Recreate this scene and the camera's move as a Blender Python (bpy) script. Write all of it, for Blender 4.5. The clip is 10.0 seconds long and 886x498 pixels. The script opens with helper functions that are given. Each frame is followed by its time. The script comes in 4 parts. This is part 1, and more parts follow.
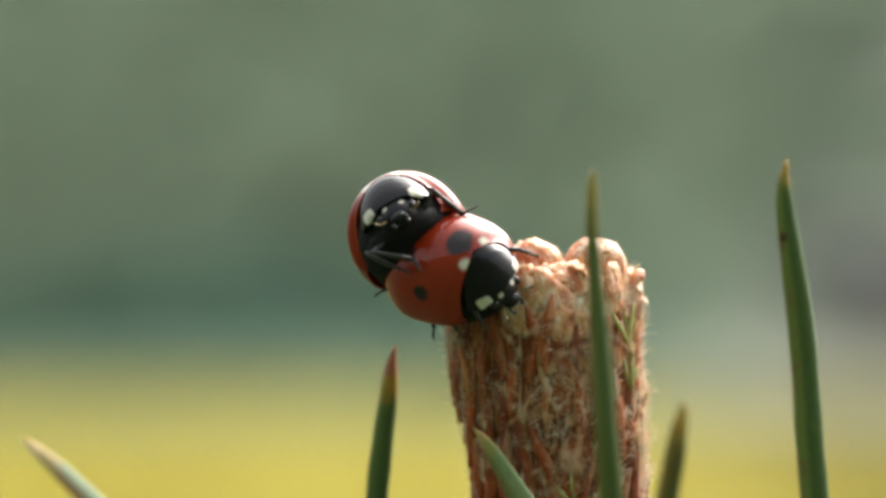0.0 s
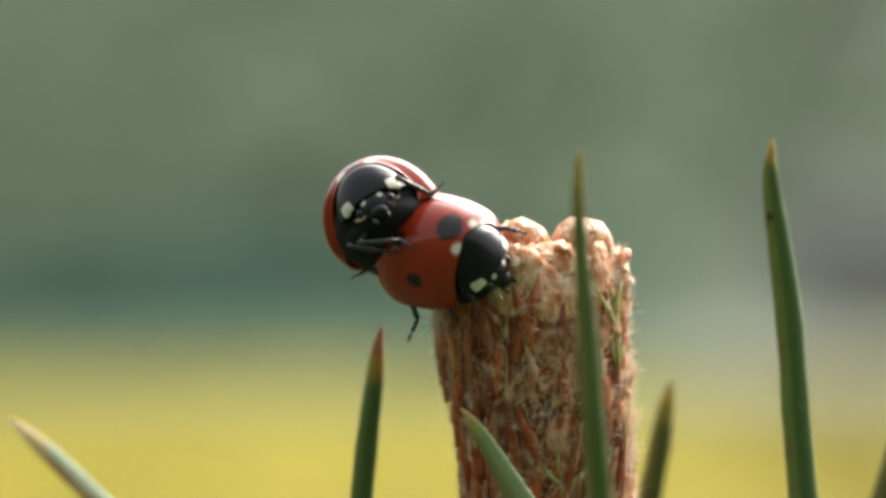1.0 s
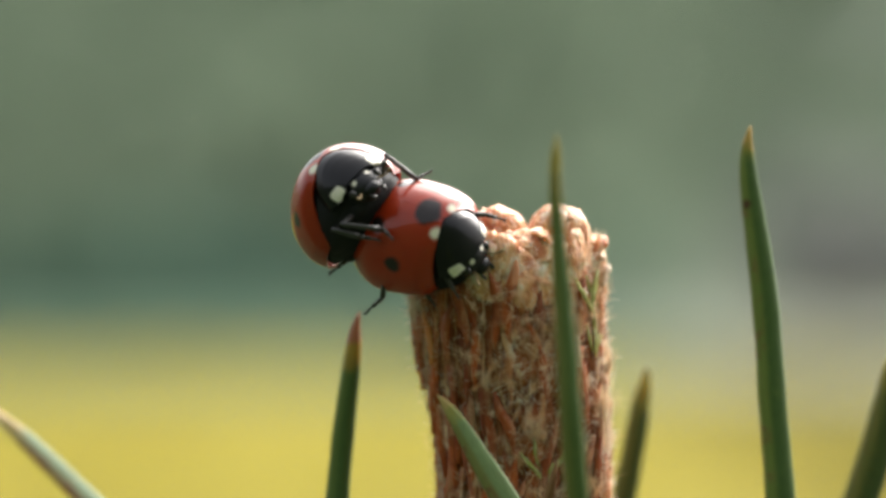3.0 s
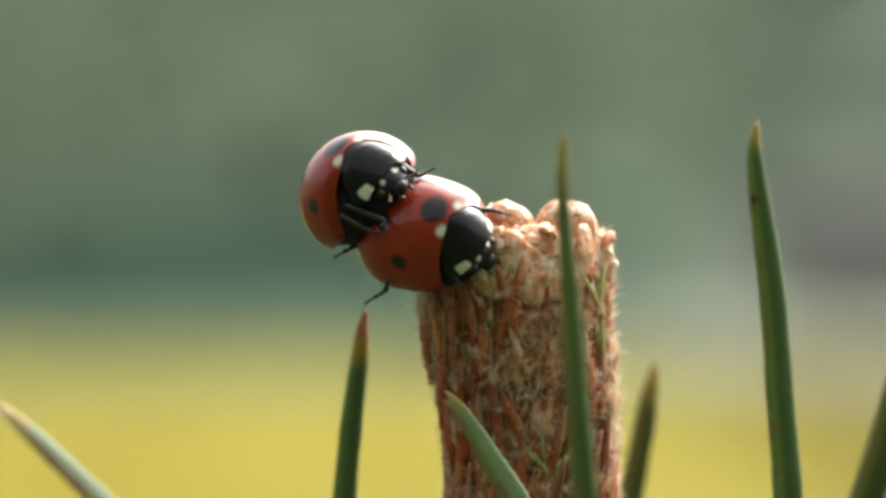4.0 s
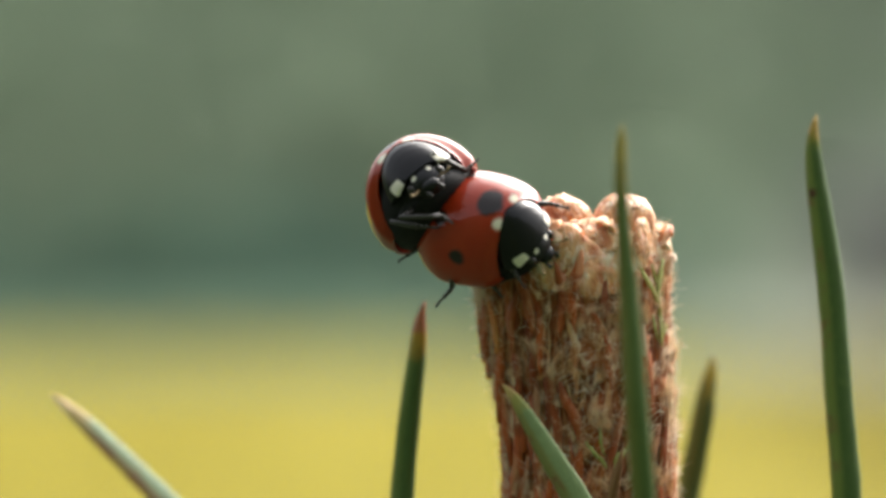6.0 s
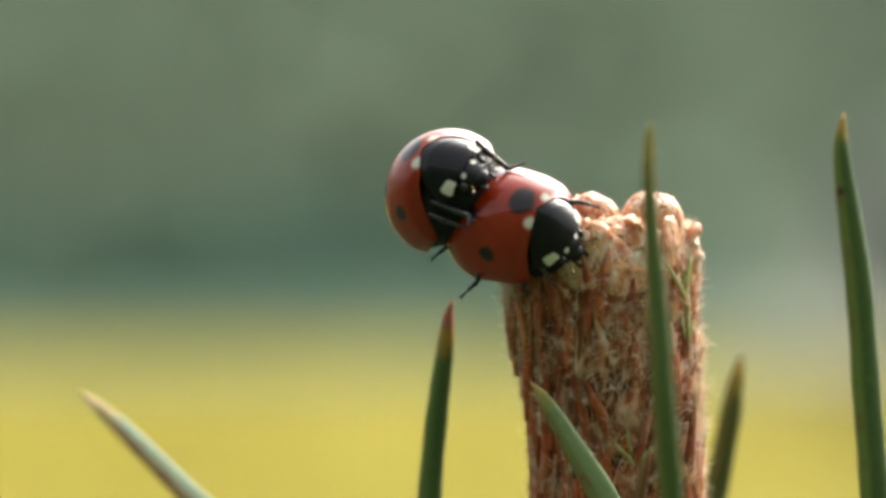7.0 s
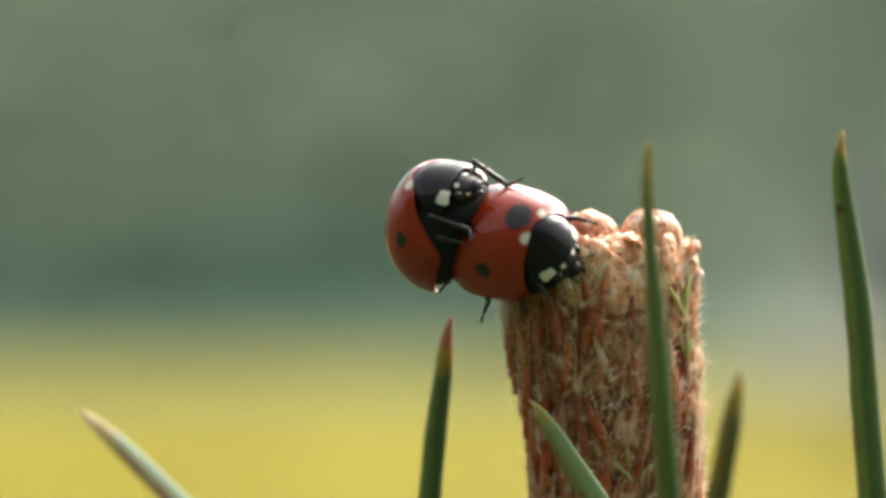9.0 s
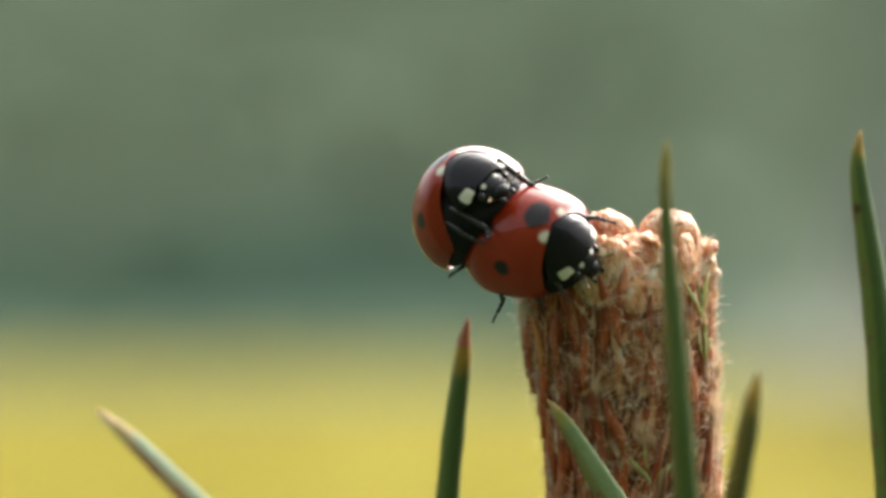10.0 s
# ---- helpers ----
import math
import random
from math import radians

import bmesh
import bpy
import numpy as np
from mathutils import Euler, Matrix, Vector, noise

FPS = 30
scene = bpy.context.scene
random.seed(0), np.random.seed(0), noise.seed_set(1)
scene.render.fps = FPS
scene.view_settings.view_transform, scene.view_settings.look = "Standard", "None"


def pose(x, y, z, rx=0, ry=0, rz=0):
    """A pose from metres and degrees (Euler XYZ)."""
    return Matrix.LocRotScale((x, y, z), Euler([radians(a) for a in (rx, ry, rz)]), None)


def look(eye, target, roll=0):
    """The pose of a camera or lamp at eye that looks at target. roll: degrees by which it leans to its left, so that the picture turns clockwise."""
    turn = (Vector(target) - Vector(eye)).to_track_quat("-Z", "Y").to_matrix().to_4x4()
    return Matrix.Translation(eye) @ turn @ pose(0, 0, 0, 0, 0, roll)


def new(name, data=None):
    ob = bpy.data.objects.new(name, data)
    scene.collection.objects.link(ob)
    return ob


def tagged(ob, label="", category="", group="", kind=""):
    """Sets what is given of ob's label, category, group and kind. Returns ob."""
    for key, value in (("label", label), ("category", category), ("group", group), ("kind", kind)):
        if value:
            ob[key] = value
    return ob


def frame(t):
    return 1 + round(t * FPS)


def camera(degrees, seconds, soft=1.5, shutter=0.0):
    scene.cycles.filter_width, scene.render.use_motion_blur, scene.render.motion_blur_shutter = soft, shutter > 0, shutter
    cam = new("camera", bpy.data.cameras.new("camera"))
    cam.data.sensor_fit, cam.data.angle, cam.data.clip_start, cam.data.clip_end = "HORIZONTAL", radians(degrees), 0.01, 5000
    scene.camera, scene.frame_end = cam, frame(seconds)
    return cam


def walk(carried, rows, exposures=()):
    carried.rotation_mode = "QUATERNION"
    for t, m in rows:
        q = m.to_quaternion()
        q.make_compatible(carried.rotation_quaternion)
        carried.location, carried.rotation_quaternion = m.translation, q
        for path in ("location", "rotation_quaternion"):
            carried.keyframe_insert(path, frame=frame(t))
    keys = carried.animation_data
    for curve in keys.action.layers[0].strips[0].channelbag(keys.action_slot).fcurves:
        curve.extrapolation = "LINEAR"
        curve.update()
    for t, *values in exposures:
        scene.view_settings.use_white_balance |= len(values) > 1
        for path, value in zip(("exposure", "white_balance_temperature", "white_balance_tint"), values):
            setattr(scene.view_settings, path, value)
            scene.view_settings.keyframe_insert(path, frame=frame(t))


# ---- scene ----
MM = 0.001
EYE = Vector((0.0, -0.1865, 0.8))      # the lens, 0.8 m above the ground
HEIGHT = 800.0                         # the plane of the shoot's heart above the ground, in mm


def aim(right, up, roll):
    """The camera at its one standpoint, turned by these degrees."""
    return Matrix.Translation(EYE) @ pose(0, 0, 0, 0, 0, -right) @ pose(0, 0, 0, 90 + up) @ pose(0, 0, 0, 0, 0, roll)


def at(x, y, z, rx=0, ry=0, rz=0):
    """A pose from millimetres round the shoot's heart."""
    return pose(x * MM, y * MM, (HEIGHT + z) * MM, rx, ry, rz)


def spot(x, y, z):
    return Vector((x * MM, y * MM, (HEIGHT + z) * MM))


# ---------------------------------------------------------------- camera
cam = camera(12.0, 10.0, soft=3.3)
cam.data.dof.use_dof = True
cam.data.dof.focus_distance = 0.1858
cam.data.dof.aperture_fstop = 25.0
cam.data.dof.aperture_blades = 0
walk(cam, [
    (0, aim(-0.345, 0.525, 0.043)),
    (0.5, aim(-0.278, 0.374, 0.010)),
    (1, aim(-0.163, 0.251, -0.006)),
    (1.5, aim(-0.126, 0.186, -0.014)),
    (2, aim(-0.068, 0.129, -0.014)),
    (2.5, aim(0.101, 0.090, 0.055)),
    (2.7, aim(0.160, 0.086, 0.050)),
    (4, aim(0.051, 0.012, -0.017)),
    (4.5, aim(0.000, 0.000, 0.000)),
    (5, aim(-0.006, -0.033, -0.020)),
    (5.5, aim(-0.088, -0.051, -0.031)),
    (5.7, aim(-0.200, -0.060, -0.020)),
    (5.8, aim(-0.345, -0.065, 0.000)),
    (5.9, aim(-0.490, -0.070, 0.010)),
    (6, aim(-0.737, -0.074, 0.021)),
    (6.2, aim(-1.016, -0.115, -0.055)),
    (7.3, aim(-1.121, -0.085, 0.110)),
    (7.5, aim(-1.039, -0.020, 0.037)),
    (8, aim(-0.965, 0.059, 0.021)),
    (8.5, aim(-0.938, 0.070, -0.014)),
    (9, aim(-1.101, 0.136, 0.069)),
    (9.5, aim(-1.303, 0.182, 0.060)),
    (10, aim(-1.340, 0.133, 0.052)),
], exposures=[(0, 0.3, 6500, 10), (10, 0.3, 6500, 10)])

# ---------------------------------------------------------------- light: bright overcast day
SUN_UP, SUN_TURN = 44.0, 34.0         # height, and compass turn from +y towards +x, in degrees
world = bpy.data.worlds.new("overcast_sky")
scene.world = world
world.use_nodes = True
wn = world.node_tree.nodes
wl = world.node_tree.links
sky = wn.new("ShaderNodeTexSky")
sky.sky_type = "NISHITA"
sky.sun_disc = False
sky.sun_elevation, sky.sun_rotation = radians(SUN_UP), radians(SUN_TURN)
sky.dust_density, sky.air_density, sky.ozone_density = 10.0, 1.6, 1.0
pale = wn.new("ShaderNodeHueSaturation")
pale.inputs["Saturation"].default_value, pale.inputs["Value"].default_value = 0.3, 2.15      # bright cloud
wl.new(sky.outputs[0], pale.inputs["Color"])
wl.new(pale.outputs[0], wn["Background"].inputs[0])
wn["Background"].inputs[1].default_value = 0.15

sun = new("sun", bpy.data.lights.new("sun", "SUN"))
sun.data.energy, sun.data.angle, sun.data.color = 1.75, radians(66), (1.0, 0.97, 0.92)
a, e = radians(SUN_TURN), radians(SUN_UP)
sun_from = Vector((math.sin(a) * math.cos(e), math.cos(a) * math.cos(e), math.sin(e)))
sun.matrix_basis = look(sun_from * 50, (0, 0, 0))


# ---------------------------------------------------------------- materials
class Mat:
    """A node material with a Principled shader and short ways to wire it."""

    def __init__(self, name, rough=0.5, **values):
        self.m = bpy.data.materials.new(name)
        self.m.use_nodes = True
        self.n, self.l = self.m.node_tree.nodes, self.m.node_tree.links
        self.b = self.n["Principled BSDF"]
        self.b.inputs["Roughness"].default_value = rough
        for key, value in values.items():
            self.b.inputs[key.replace("_", " ")].default_value = value

    def put(self, value, socket):
        if hasattr(value, "is_output"):
            self.l.new(value, socket)
        elif isinstance(value, tuple) and len(value) == 3 and socket.type == "RGBA":
            socket.default_value = (*value, 1)
        else:
            socket.default_value = value

    def coords(self, kind="Object", scale=(1, 1, 1)):
        node = self.n.new("ShaderNodeTexCoord")
        mapping = self.n.new("ShaderNodeMapping")
        mapping.inputs["Scale"].default_value = scale
        self.l.new(node.outputs[kind], mapping.inputs["Vector"])
        return mapping.outputs[0]

    def shifted(self, coords):
        """Coordinates moved by a chance of each object's own, so that like pieces differ."""
        node = self.n.new("ShaderNodeVectorMath")
        node.operation = "MULTIPLY_ADD"
        self.l.new(self.chance(), node.inputs[0])
        node.inputs[1].default_value = (57.0, 31.0, 83.0)
        self.l.new(coords, node.inputs[2])
        return node.outputs[0]

    def noise(self, coords, scale, detail=4.0, rough=0.55):
        node = self.n.new("ShaderNodeTexNoise")
        self.l.new(coords, node.inputs["Vector"])
        node.inputs["Scale"].default_value = scale
        node.inputs["Detail"].default_value = detail
        node.inputs["Roughness"].default_value = rough
        return node.outputs[0]

    def span(self, value, a, b, to0=0.0, to1=1.0):
        node = self.n.new("ShaderNodeMapRange")
        node.interpolation_type = "SMOOTHSTEP"
        self.put(value, node.inputs[0])
        for k, v in zip((1, 2, 3, 4), (a, b, to0, to1)):
            node.inputs[k].default_value = v
        return node.outputs[0]

    def math(self, op, a, b=0.0):
        node = self.n.new("ShaderNodeMath")
        node.operation = op
        self.put(a, node.inputs[0])
        self.put(b, node.inputs[1])
        return node.outputs[0]

    def mix(self, fac, a, b):
        node = self.n.new("ShaderNodeMix")
        node.data_type = "RGBA"
        self.put(fac, node.inputs[0])
        self.put(a, node.inputs[6])
        self.put(b, node.inputs[7])
        return node.outputs[2]

    def near(self, coords, centre, scale=(1, 1, 1), square=False):
        """Distance from a centre, with each axis stretched by scale."""
        node = self.n.new("ShaderNodeVectorMath")
        node.operation = "SUBTRACT"
        self.l.new(coords, node.inputs[0])
        node.inputs[1].default_value = centre
        other = self.n.new("ShaderNodeVectorMath")
        other.operation = "MULTIPLY"
        self.l.new(node.outputs[0], other.inputs[0])
        other.inputs[1].default_value = scale
        last = other
        if square:
            last = self.n.new("ShaderNodeVectorMath")
            last.operation = "MULTIPLY"
            self.l.new(other.outputs[0], last.inputs[0])
            self.l.new(other.outputs[0], last.inputs[1])
        length = self.n.new("ShaderNodeVectorMath")
        length.operation = "LENGTH"
        self.l.new(last.outputs[0], length.inputs[0])
        return self.math("SQRT", length.outputs["Value"]) if square else length.outputs["Value"]

    def axis(self, coords, k):
        node = self.n.new("ShaderNodeSeparateXYZ")
        self.l.new(coords, node.inputs[0])
        return node.outputs[k]

    def chance(self):
        return self.n.new("ShaderNodeObjectInfo").outputs["Random"]

    def island(self):
        return self.n.new("ShaderNodeNewGeometry").outputs["Random Per Island"]

    def bump(self, height, strength=0.3, distance=0.0001):
        node = self.n.new("ShaderNodeBump")
        node.inputs["Strength"].default_value = strength
        node.inputs["Distance"].default_value = distance
        self.put(height, node.inputs["Height"])
        self.l.new(node.outputs[0], self.b.inputs["Normal"])

    def color(self, value):
        self.put(value, self.b.inputs["Base Color"])
        return self.m


# where the marks of a seven-spotted beetle lie, in mm of its own space (x ahead, y to its left, z up)
HALF = (3.18, 2.71, 2.92)
SPOTS = [((1.20, 0, 2.67), (1.0, 0.85, 1), 0.62), ((0.22, 2.44, 1.47), (1, 1, 1), 0.41),
         ((-0.86, 1.18, 2.44), (1, 1, 1), 0.44), ((-2.05, 1.35, 1.72), (1, 1, 1), 0.42)]
WHITE = [((1.84, 0.74, 2.2), (1.35, 0.9, 0.9), 0.27)]


def shell_material():
    k = Mat("red_wing_case", 0.5, Coat_Weight=0.9, Coat_Roughness=0.06, Coat_IOR=1.40, Specular_IOR_Level=0.12, Subsurface_Weight=0.15, Subsurface_Scale=0.0005, Subsurface_Radius=(1.0, 0.25, 0.1))
    c = k.coords("Object", (1000, 1000, 1000))
    tone = k.noise(c, 0.8, 3)
    fine = k.noise(c, 9.0, 4)
    col = k.mix(tone, (0.250, 0.0145, 0.0018), (0.375, 0.0345, 0.0036))
    col = k.mix(k.span(fine, 0.35, 0.8, 0, 0.35), col, (0.307, 0.020, 0.0036))
    ragged = k.math("MULTIPLY", k.math("SUBTRACT", k.noise(c, 2.0, 4), 0.5), 0.34)
    for marks, paint in ((WHITE, (0.74, 0.70, 0.56)), (SPOTS, (0.012, 0.007, 0.006))):
        for (x, y, z), stretch, r in marks:
            for side in ((1, -1) if y else (1,)):
                d = k.math("ADD", k.near(c, (x, y * side, z), stretch), ragged)
                col = k.mix(k.span(d, r - 0.16, r + 0.10, 1, 0), col, paint)
    k.bump(k.noise(c, 14.0, 2), 0.05, 0.00005)
    return k.color(col)


def black_material(name, rough, marks=(), tint=(0.003, 0.003, 0.0035), coat=0.0, shine=0.35):
    k = Mat(name, rough, Specular_IOR_Level=shine, Coat_Weight=coat, Coat_Roughness=0.09, Coat_IOR=1.5)
    c = k.coords("Object", (1000, 1000, 1000))
    col = k.mix(k.noise(c, 3.0, 4), tint, tuple(2.2 * v for v in tint))
    ragged = k.math("MULTIPLY", k.math("SUBTRACT", k.noise(c, 2.6, 3), 0.5), 0.15)
    for (x, y, z), stretch, r in marks:
        for side in (1, -1):
            d = k.math("ADD", k.near(c, (x, y * side, z), stretch, r > 0.2), ragged)
            col = k.mix(k.span(d, r - 0.04, r + 0.04, 1, 0), col, (0.74, 0.70, 0.58))
    k.bump(k.noise(c, 9.0, 3), 0.05, 0.00005)
    return k.color(col)


SHELL = shell_material()
COLLAR = black_material("black_collar", 0.30, [((2.60, 1.17, 0.46), (0.85, 1.1, 1.0), 0.30)], coat=0.34, shine=0.12)
FACE = black_material("black_face", 0.36, [((2.86, 0.40, 0.26), (1, 1, 1), 0.125)])
BELLY = black_material("black_belly", 0.75)
LIMB = black_material("black_limb", 0.30, tint=(0.020, 0.018, 0.016), shine=0.6)
EYE_BALL = black_material("beetle_eye", 0.15, tint=(0.02, 0.018, 0.016))


def plain(name, rough, dark, light, scale, stretch=(1, 1, 1), bump=0.0):
    k = Mat(name, rough)
    c = k.coords("Object", tuple(1000 * s for s in stretch))
    v = k.noise(c, scale, 5)
    if bump:
        k.bump(v, bump, 0.0001)
    return k.color(k.mix(k.span(v, 0.3, 0.7), dark, light))


FEELER = plain("feeler", 0.5, (0.22, 0.14, 0.06), (0.36, 0.25, 0.12), 4.0)


def needle_material(name, face, edge, tip, neck, neck_at, blotch=0.0, scar=None):
    """face, edge: greens of the blade and of its sides; tip, neck: colours of its end; x runs along the needle, 0 at the tip."""
    k = Mat(name, 0.55, Specular_IOR_Level=0.35)
    c = k.coords("Object", (1000, 1000, 1000))
    uv = k.coords("UV")
    along, across = k.axis(uv, 0), k.axis(uv, 1)
    streak = k.noise(k.coords("UV", (0.6, 14, 1)), 3.0, 4)
    mottled = k.noise(c, 2.2, 4)
    col = k.mix(k.span(streak, 0.3, 0.7), face, tuple(0.62 * v for v in face))
    col = k.mix(k.span(across, 0.25, 0.5, 0, 1), edge, col)
    col = k.mix(k.span(mottled, 0.55, 0.75, 0, 0.35), col, edge)
    if blotch:
        rust = k.math("MULTIPLY", k.span(k.noise(c, 0.9, 3), 0.52, 0.62), k.span(across, 0.15, 0.45, 1, 0))
        col = k.mix(k.math("MULTIPLY", rust, blotch), col, (0.20, 0.085, 0.04))
    wander = k.math("ADD", along, k.math("MULTIPLY", k.math("SUBTRACT", mottled, 0.5), 1.6))
    col = k.mix(k.span(wander, neck_at * 1.0, neck_at * 1.7, 1, 0), col, neck)
    col = k.mix(k.span(wander, neck_at * 0.62, neck_at * 0.95, 1, 0), col, tip)
    if scar:
        d = k.math("ADD", k.near(c, scar, (1.1, 0.6, 0.8)), k.math("MULTIPLY", k.math("SUBTRACT", mottled, 0.5), 0.3))
        col = k.mix(k.span(d, 0.12, 0.30, 1, 0), col, (0.09, 0.035, 0.02))
    k.bump(streak, 0.15, 0.00005)
    return k.color(col)


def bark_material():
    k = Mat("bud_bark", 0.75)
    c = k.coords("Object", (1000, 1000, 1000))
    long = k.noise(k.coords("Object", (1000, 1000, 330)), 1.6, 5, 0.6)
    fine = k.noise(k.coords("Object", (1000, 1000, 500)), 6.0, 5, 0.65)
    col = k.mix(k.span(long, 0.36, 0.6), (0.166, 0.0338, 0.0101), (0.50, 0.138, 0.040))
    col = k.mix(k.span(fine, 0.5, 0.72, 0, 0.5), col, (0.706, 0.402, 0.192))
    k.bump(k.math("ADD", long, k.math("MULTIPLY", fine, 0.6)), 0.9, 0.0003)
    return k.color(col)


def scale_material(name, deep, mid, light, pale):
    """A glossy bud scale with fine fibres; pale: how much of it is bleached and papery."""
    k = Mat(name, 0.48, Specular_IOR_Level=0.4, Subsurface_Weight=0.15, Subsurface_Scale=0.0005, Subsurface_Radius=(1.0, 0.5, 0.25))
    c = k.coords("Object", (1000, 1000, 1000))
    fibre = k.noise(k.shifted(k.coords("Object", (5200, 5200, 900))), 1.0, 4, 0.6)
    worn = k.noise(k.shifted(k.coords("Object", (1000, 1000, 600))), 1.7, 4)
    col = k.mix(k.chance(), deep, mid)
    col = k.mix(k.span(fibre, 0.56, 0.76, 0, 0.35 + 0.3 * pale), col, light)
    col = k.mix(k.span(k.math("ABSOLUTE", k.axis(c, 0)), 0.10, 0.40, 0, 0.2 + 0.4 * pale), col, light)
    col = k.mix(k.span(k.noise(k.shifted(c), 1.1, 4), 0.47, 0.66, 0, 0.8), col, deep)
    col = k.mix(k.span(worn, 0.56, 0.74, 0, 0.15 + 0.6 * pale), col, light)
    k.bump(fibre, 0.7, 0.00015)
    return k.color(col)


# bark, scale and bud colours are lifted to make up for weak light
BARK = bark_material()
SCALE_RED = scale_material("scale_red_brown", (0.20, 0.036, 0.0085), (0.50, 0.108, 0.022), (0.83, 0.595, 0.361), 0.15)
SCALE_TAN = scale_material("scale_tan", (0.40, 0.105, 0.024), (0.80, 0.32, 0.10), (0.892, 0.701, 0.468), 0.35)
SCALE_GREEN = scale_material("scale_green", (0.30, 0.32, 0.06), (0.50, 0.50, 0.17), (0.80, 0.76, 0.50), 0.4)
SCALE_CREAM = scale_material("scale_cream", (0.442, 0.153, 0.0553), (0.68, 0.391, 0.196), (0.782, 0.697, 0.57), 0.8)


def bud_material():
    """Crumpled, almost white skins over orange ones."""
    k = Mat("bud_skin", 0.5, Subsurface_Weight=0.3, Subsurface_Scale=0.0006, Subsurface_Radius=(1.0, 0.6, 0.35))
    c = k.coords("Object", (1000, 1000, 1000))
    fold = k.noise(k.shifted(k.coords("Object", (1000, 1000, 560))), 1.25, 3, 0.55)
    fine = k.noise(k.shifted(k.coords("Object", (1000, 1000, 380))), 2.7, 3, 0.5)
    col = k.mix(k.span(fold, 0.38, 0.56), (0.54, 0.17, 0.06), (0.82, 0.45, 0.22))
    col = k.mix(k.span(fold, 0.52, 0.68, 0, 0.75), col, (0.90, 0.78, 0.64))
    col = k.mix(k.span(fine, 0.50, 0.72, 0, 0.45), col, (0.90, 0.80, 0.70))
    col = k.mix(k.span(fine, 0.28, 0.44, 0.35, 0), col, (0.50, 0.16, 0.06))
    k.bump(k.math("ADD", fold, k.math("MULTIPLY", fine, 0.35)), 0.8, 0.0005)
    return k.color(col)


BUD = bud_material()


def fibre_material():
    k = Mat("plant_fibre", 0.6)
    r = k.island()
    col = k.mix(k.span(r, 0.0, 0.35), (0.38, 0.10, 0.03), (0.58, 0.24, 0.09))
    col = k.mix(k.span(r, 0.35, 0.65), col, (0.72, 0.43, 0.21))
    col = k.mix(k.span(r, 0.7, 1.0), col, (0.86, 0.68, 0.47))
    return k.color(col)


FIBRE = fibre_material()
WOOL = plain("tan_wool", 0.55, (0.84, 0.47, 0.22), (0.98, 0.82, 0.60), 1.1)
# near-white, so the fringe shows the glow of light from behind
HAIR = plain("pale_fuzz", 0.6, (0.86, 0.68, 0.46), (0.96, 0.90, 0.78), 2.0)


def ground_material():
    k = Mat("meadow_ground", 0.9, Specular_IOR_Level=0.02)
    c = k.coords("Object")
    y = k.axis(c, 1)
    patch = k.noise(c, 0.35, 4)
    tuft = k.noise(c, 5.0, 4)
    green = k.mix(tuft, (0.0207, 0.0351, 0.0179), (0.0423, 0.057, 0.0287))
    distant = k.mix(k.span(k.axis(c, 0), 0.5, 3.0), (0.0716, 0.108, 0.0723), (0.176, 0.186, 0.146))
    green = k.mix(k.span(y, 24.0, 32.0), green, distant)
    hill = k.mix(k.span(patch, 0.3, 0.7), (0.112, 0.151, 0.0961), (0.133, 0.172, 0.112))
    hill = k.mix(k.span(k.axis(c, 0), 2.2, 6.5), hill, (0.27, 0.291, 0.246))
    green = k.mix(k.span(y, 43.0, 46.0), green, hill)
    yellow = k.mix(k.span(patch, 0.3, 0.7), (0.198, 0.17, 0.0173), (0.237, 0.204, 0.026))
    far = k.math("ADD", y, k.math("MULTIPLY", k.math("SUBTRACT", patch, 0.5), 5.0))
    field = k.math("MULTIPLY", k.span(far, 6.0, 9.0), k.span(far, 19.0, 30.0, 1, 0))
    field = k.math("MULTIPLY", field, k.span(k.axis(c, 0), -7.0, -4.0))
    thin = k.span(k.math("ADD", k.axis(c, 0), k.math("MULTIPLY", k.math("SUBTRACT", patch, 0.5), 3.0)), 0.6, 2.6, 0, 0.85)
    yellow = k.mix(thin, yellow, (0.073, 0.0693, 0.0365))
    return k.color(k.mix(field, green, yellow))


def leaf_material(name, dark, light):
    k = Mat(name, 0.8, Specular_IOR_Level=0.02)
    c = k.coords("Object")
    col = k.mix(k.island(), dark, light)
    col = k.mix(k.span(k.noise(c, 0.25, 2), 0.35, 0.65, 0, 0.6), col, tuple(0.5 * (p + q) for p, q in zip(dark, light)))
    return k.color(col)


GROUND = ground_material()
FLOWERS = leaf_material("yellow_flowers", (0.201, 0.172, 0.0189), (0.227, 0.195, 0.0255))
# scrub colour paled for haze and for light its clumps lose to self-shading
WOODS = leaf_material("hazed_leaves", (0.198, 0.257, 0.172), (0.285, 0.347, 0.239))
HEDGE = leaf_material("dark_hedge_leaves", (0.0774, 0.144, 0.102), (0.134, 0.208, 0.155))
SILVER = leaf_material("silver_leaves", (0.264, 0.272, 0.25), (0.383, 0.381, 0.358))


# ---------------------------------------------------------------- mesh helpers
def mesh_from(name, verts, faces, material, smooth=True, unit=MM):
    me = bpy.data.meshes.new(name)
    me.from_pydata([tuple(unit * c for c in v) for v in verts], [], faces)
    me.materials.append(material)
    if smooth:
        me.polygons.foreach_set("use_smooth", [True] * len(me.polygons))
    me.update()
    return me


def part(name, me, parent, label="", m=None):
    ob = new(name, me)
    ob.parent = parent
    if m is not None:
        ob.matrix_basis = m
    return tagged(ob, label) if label else ob


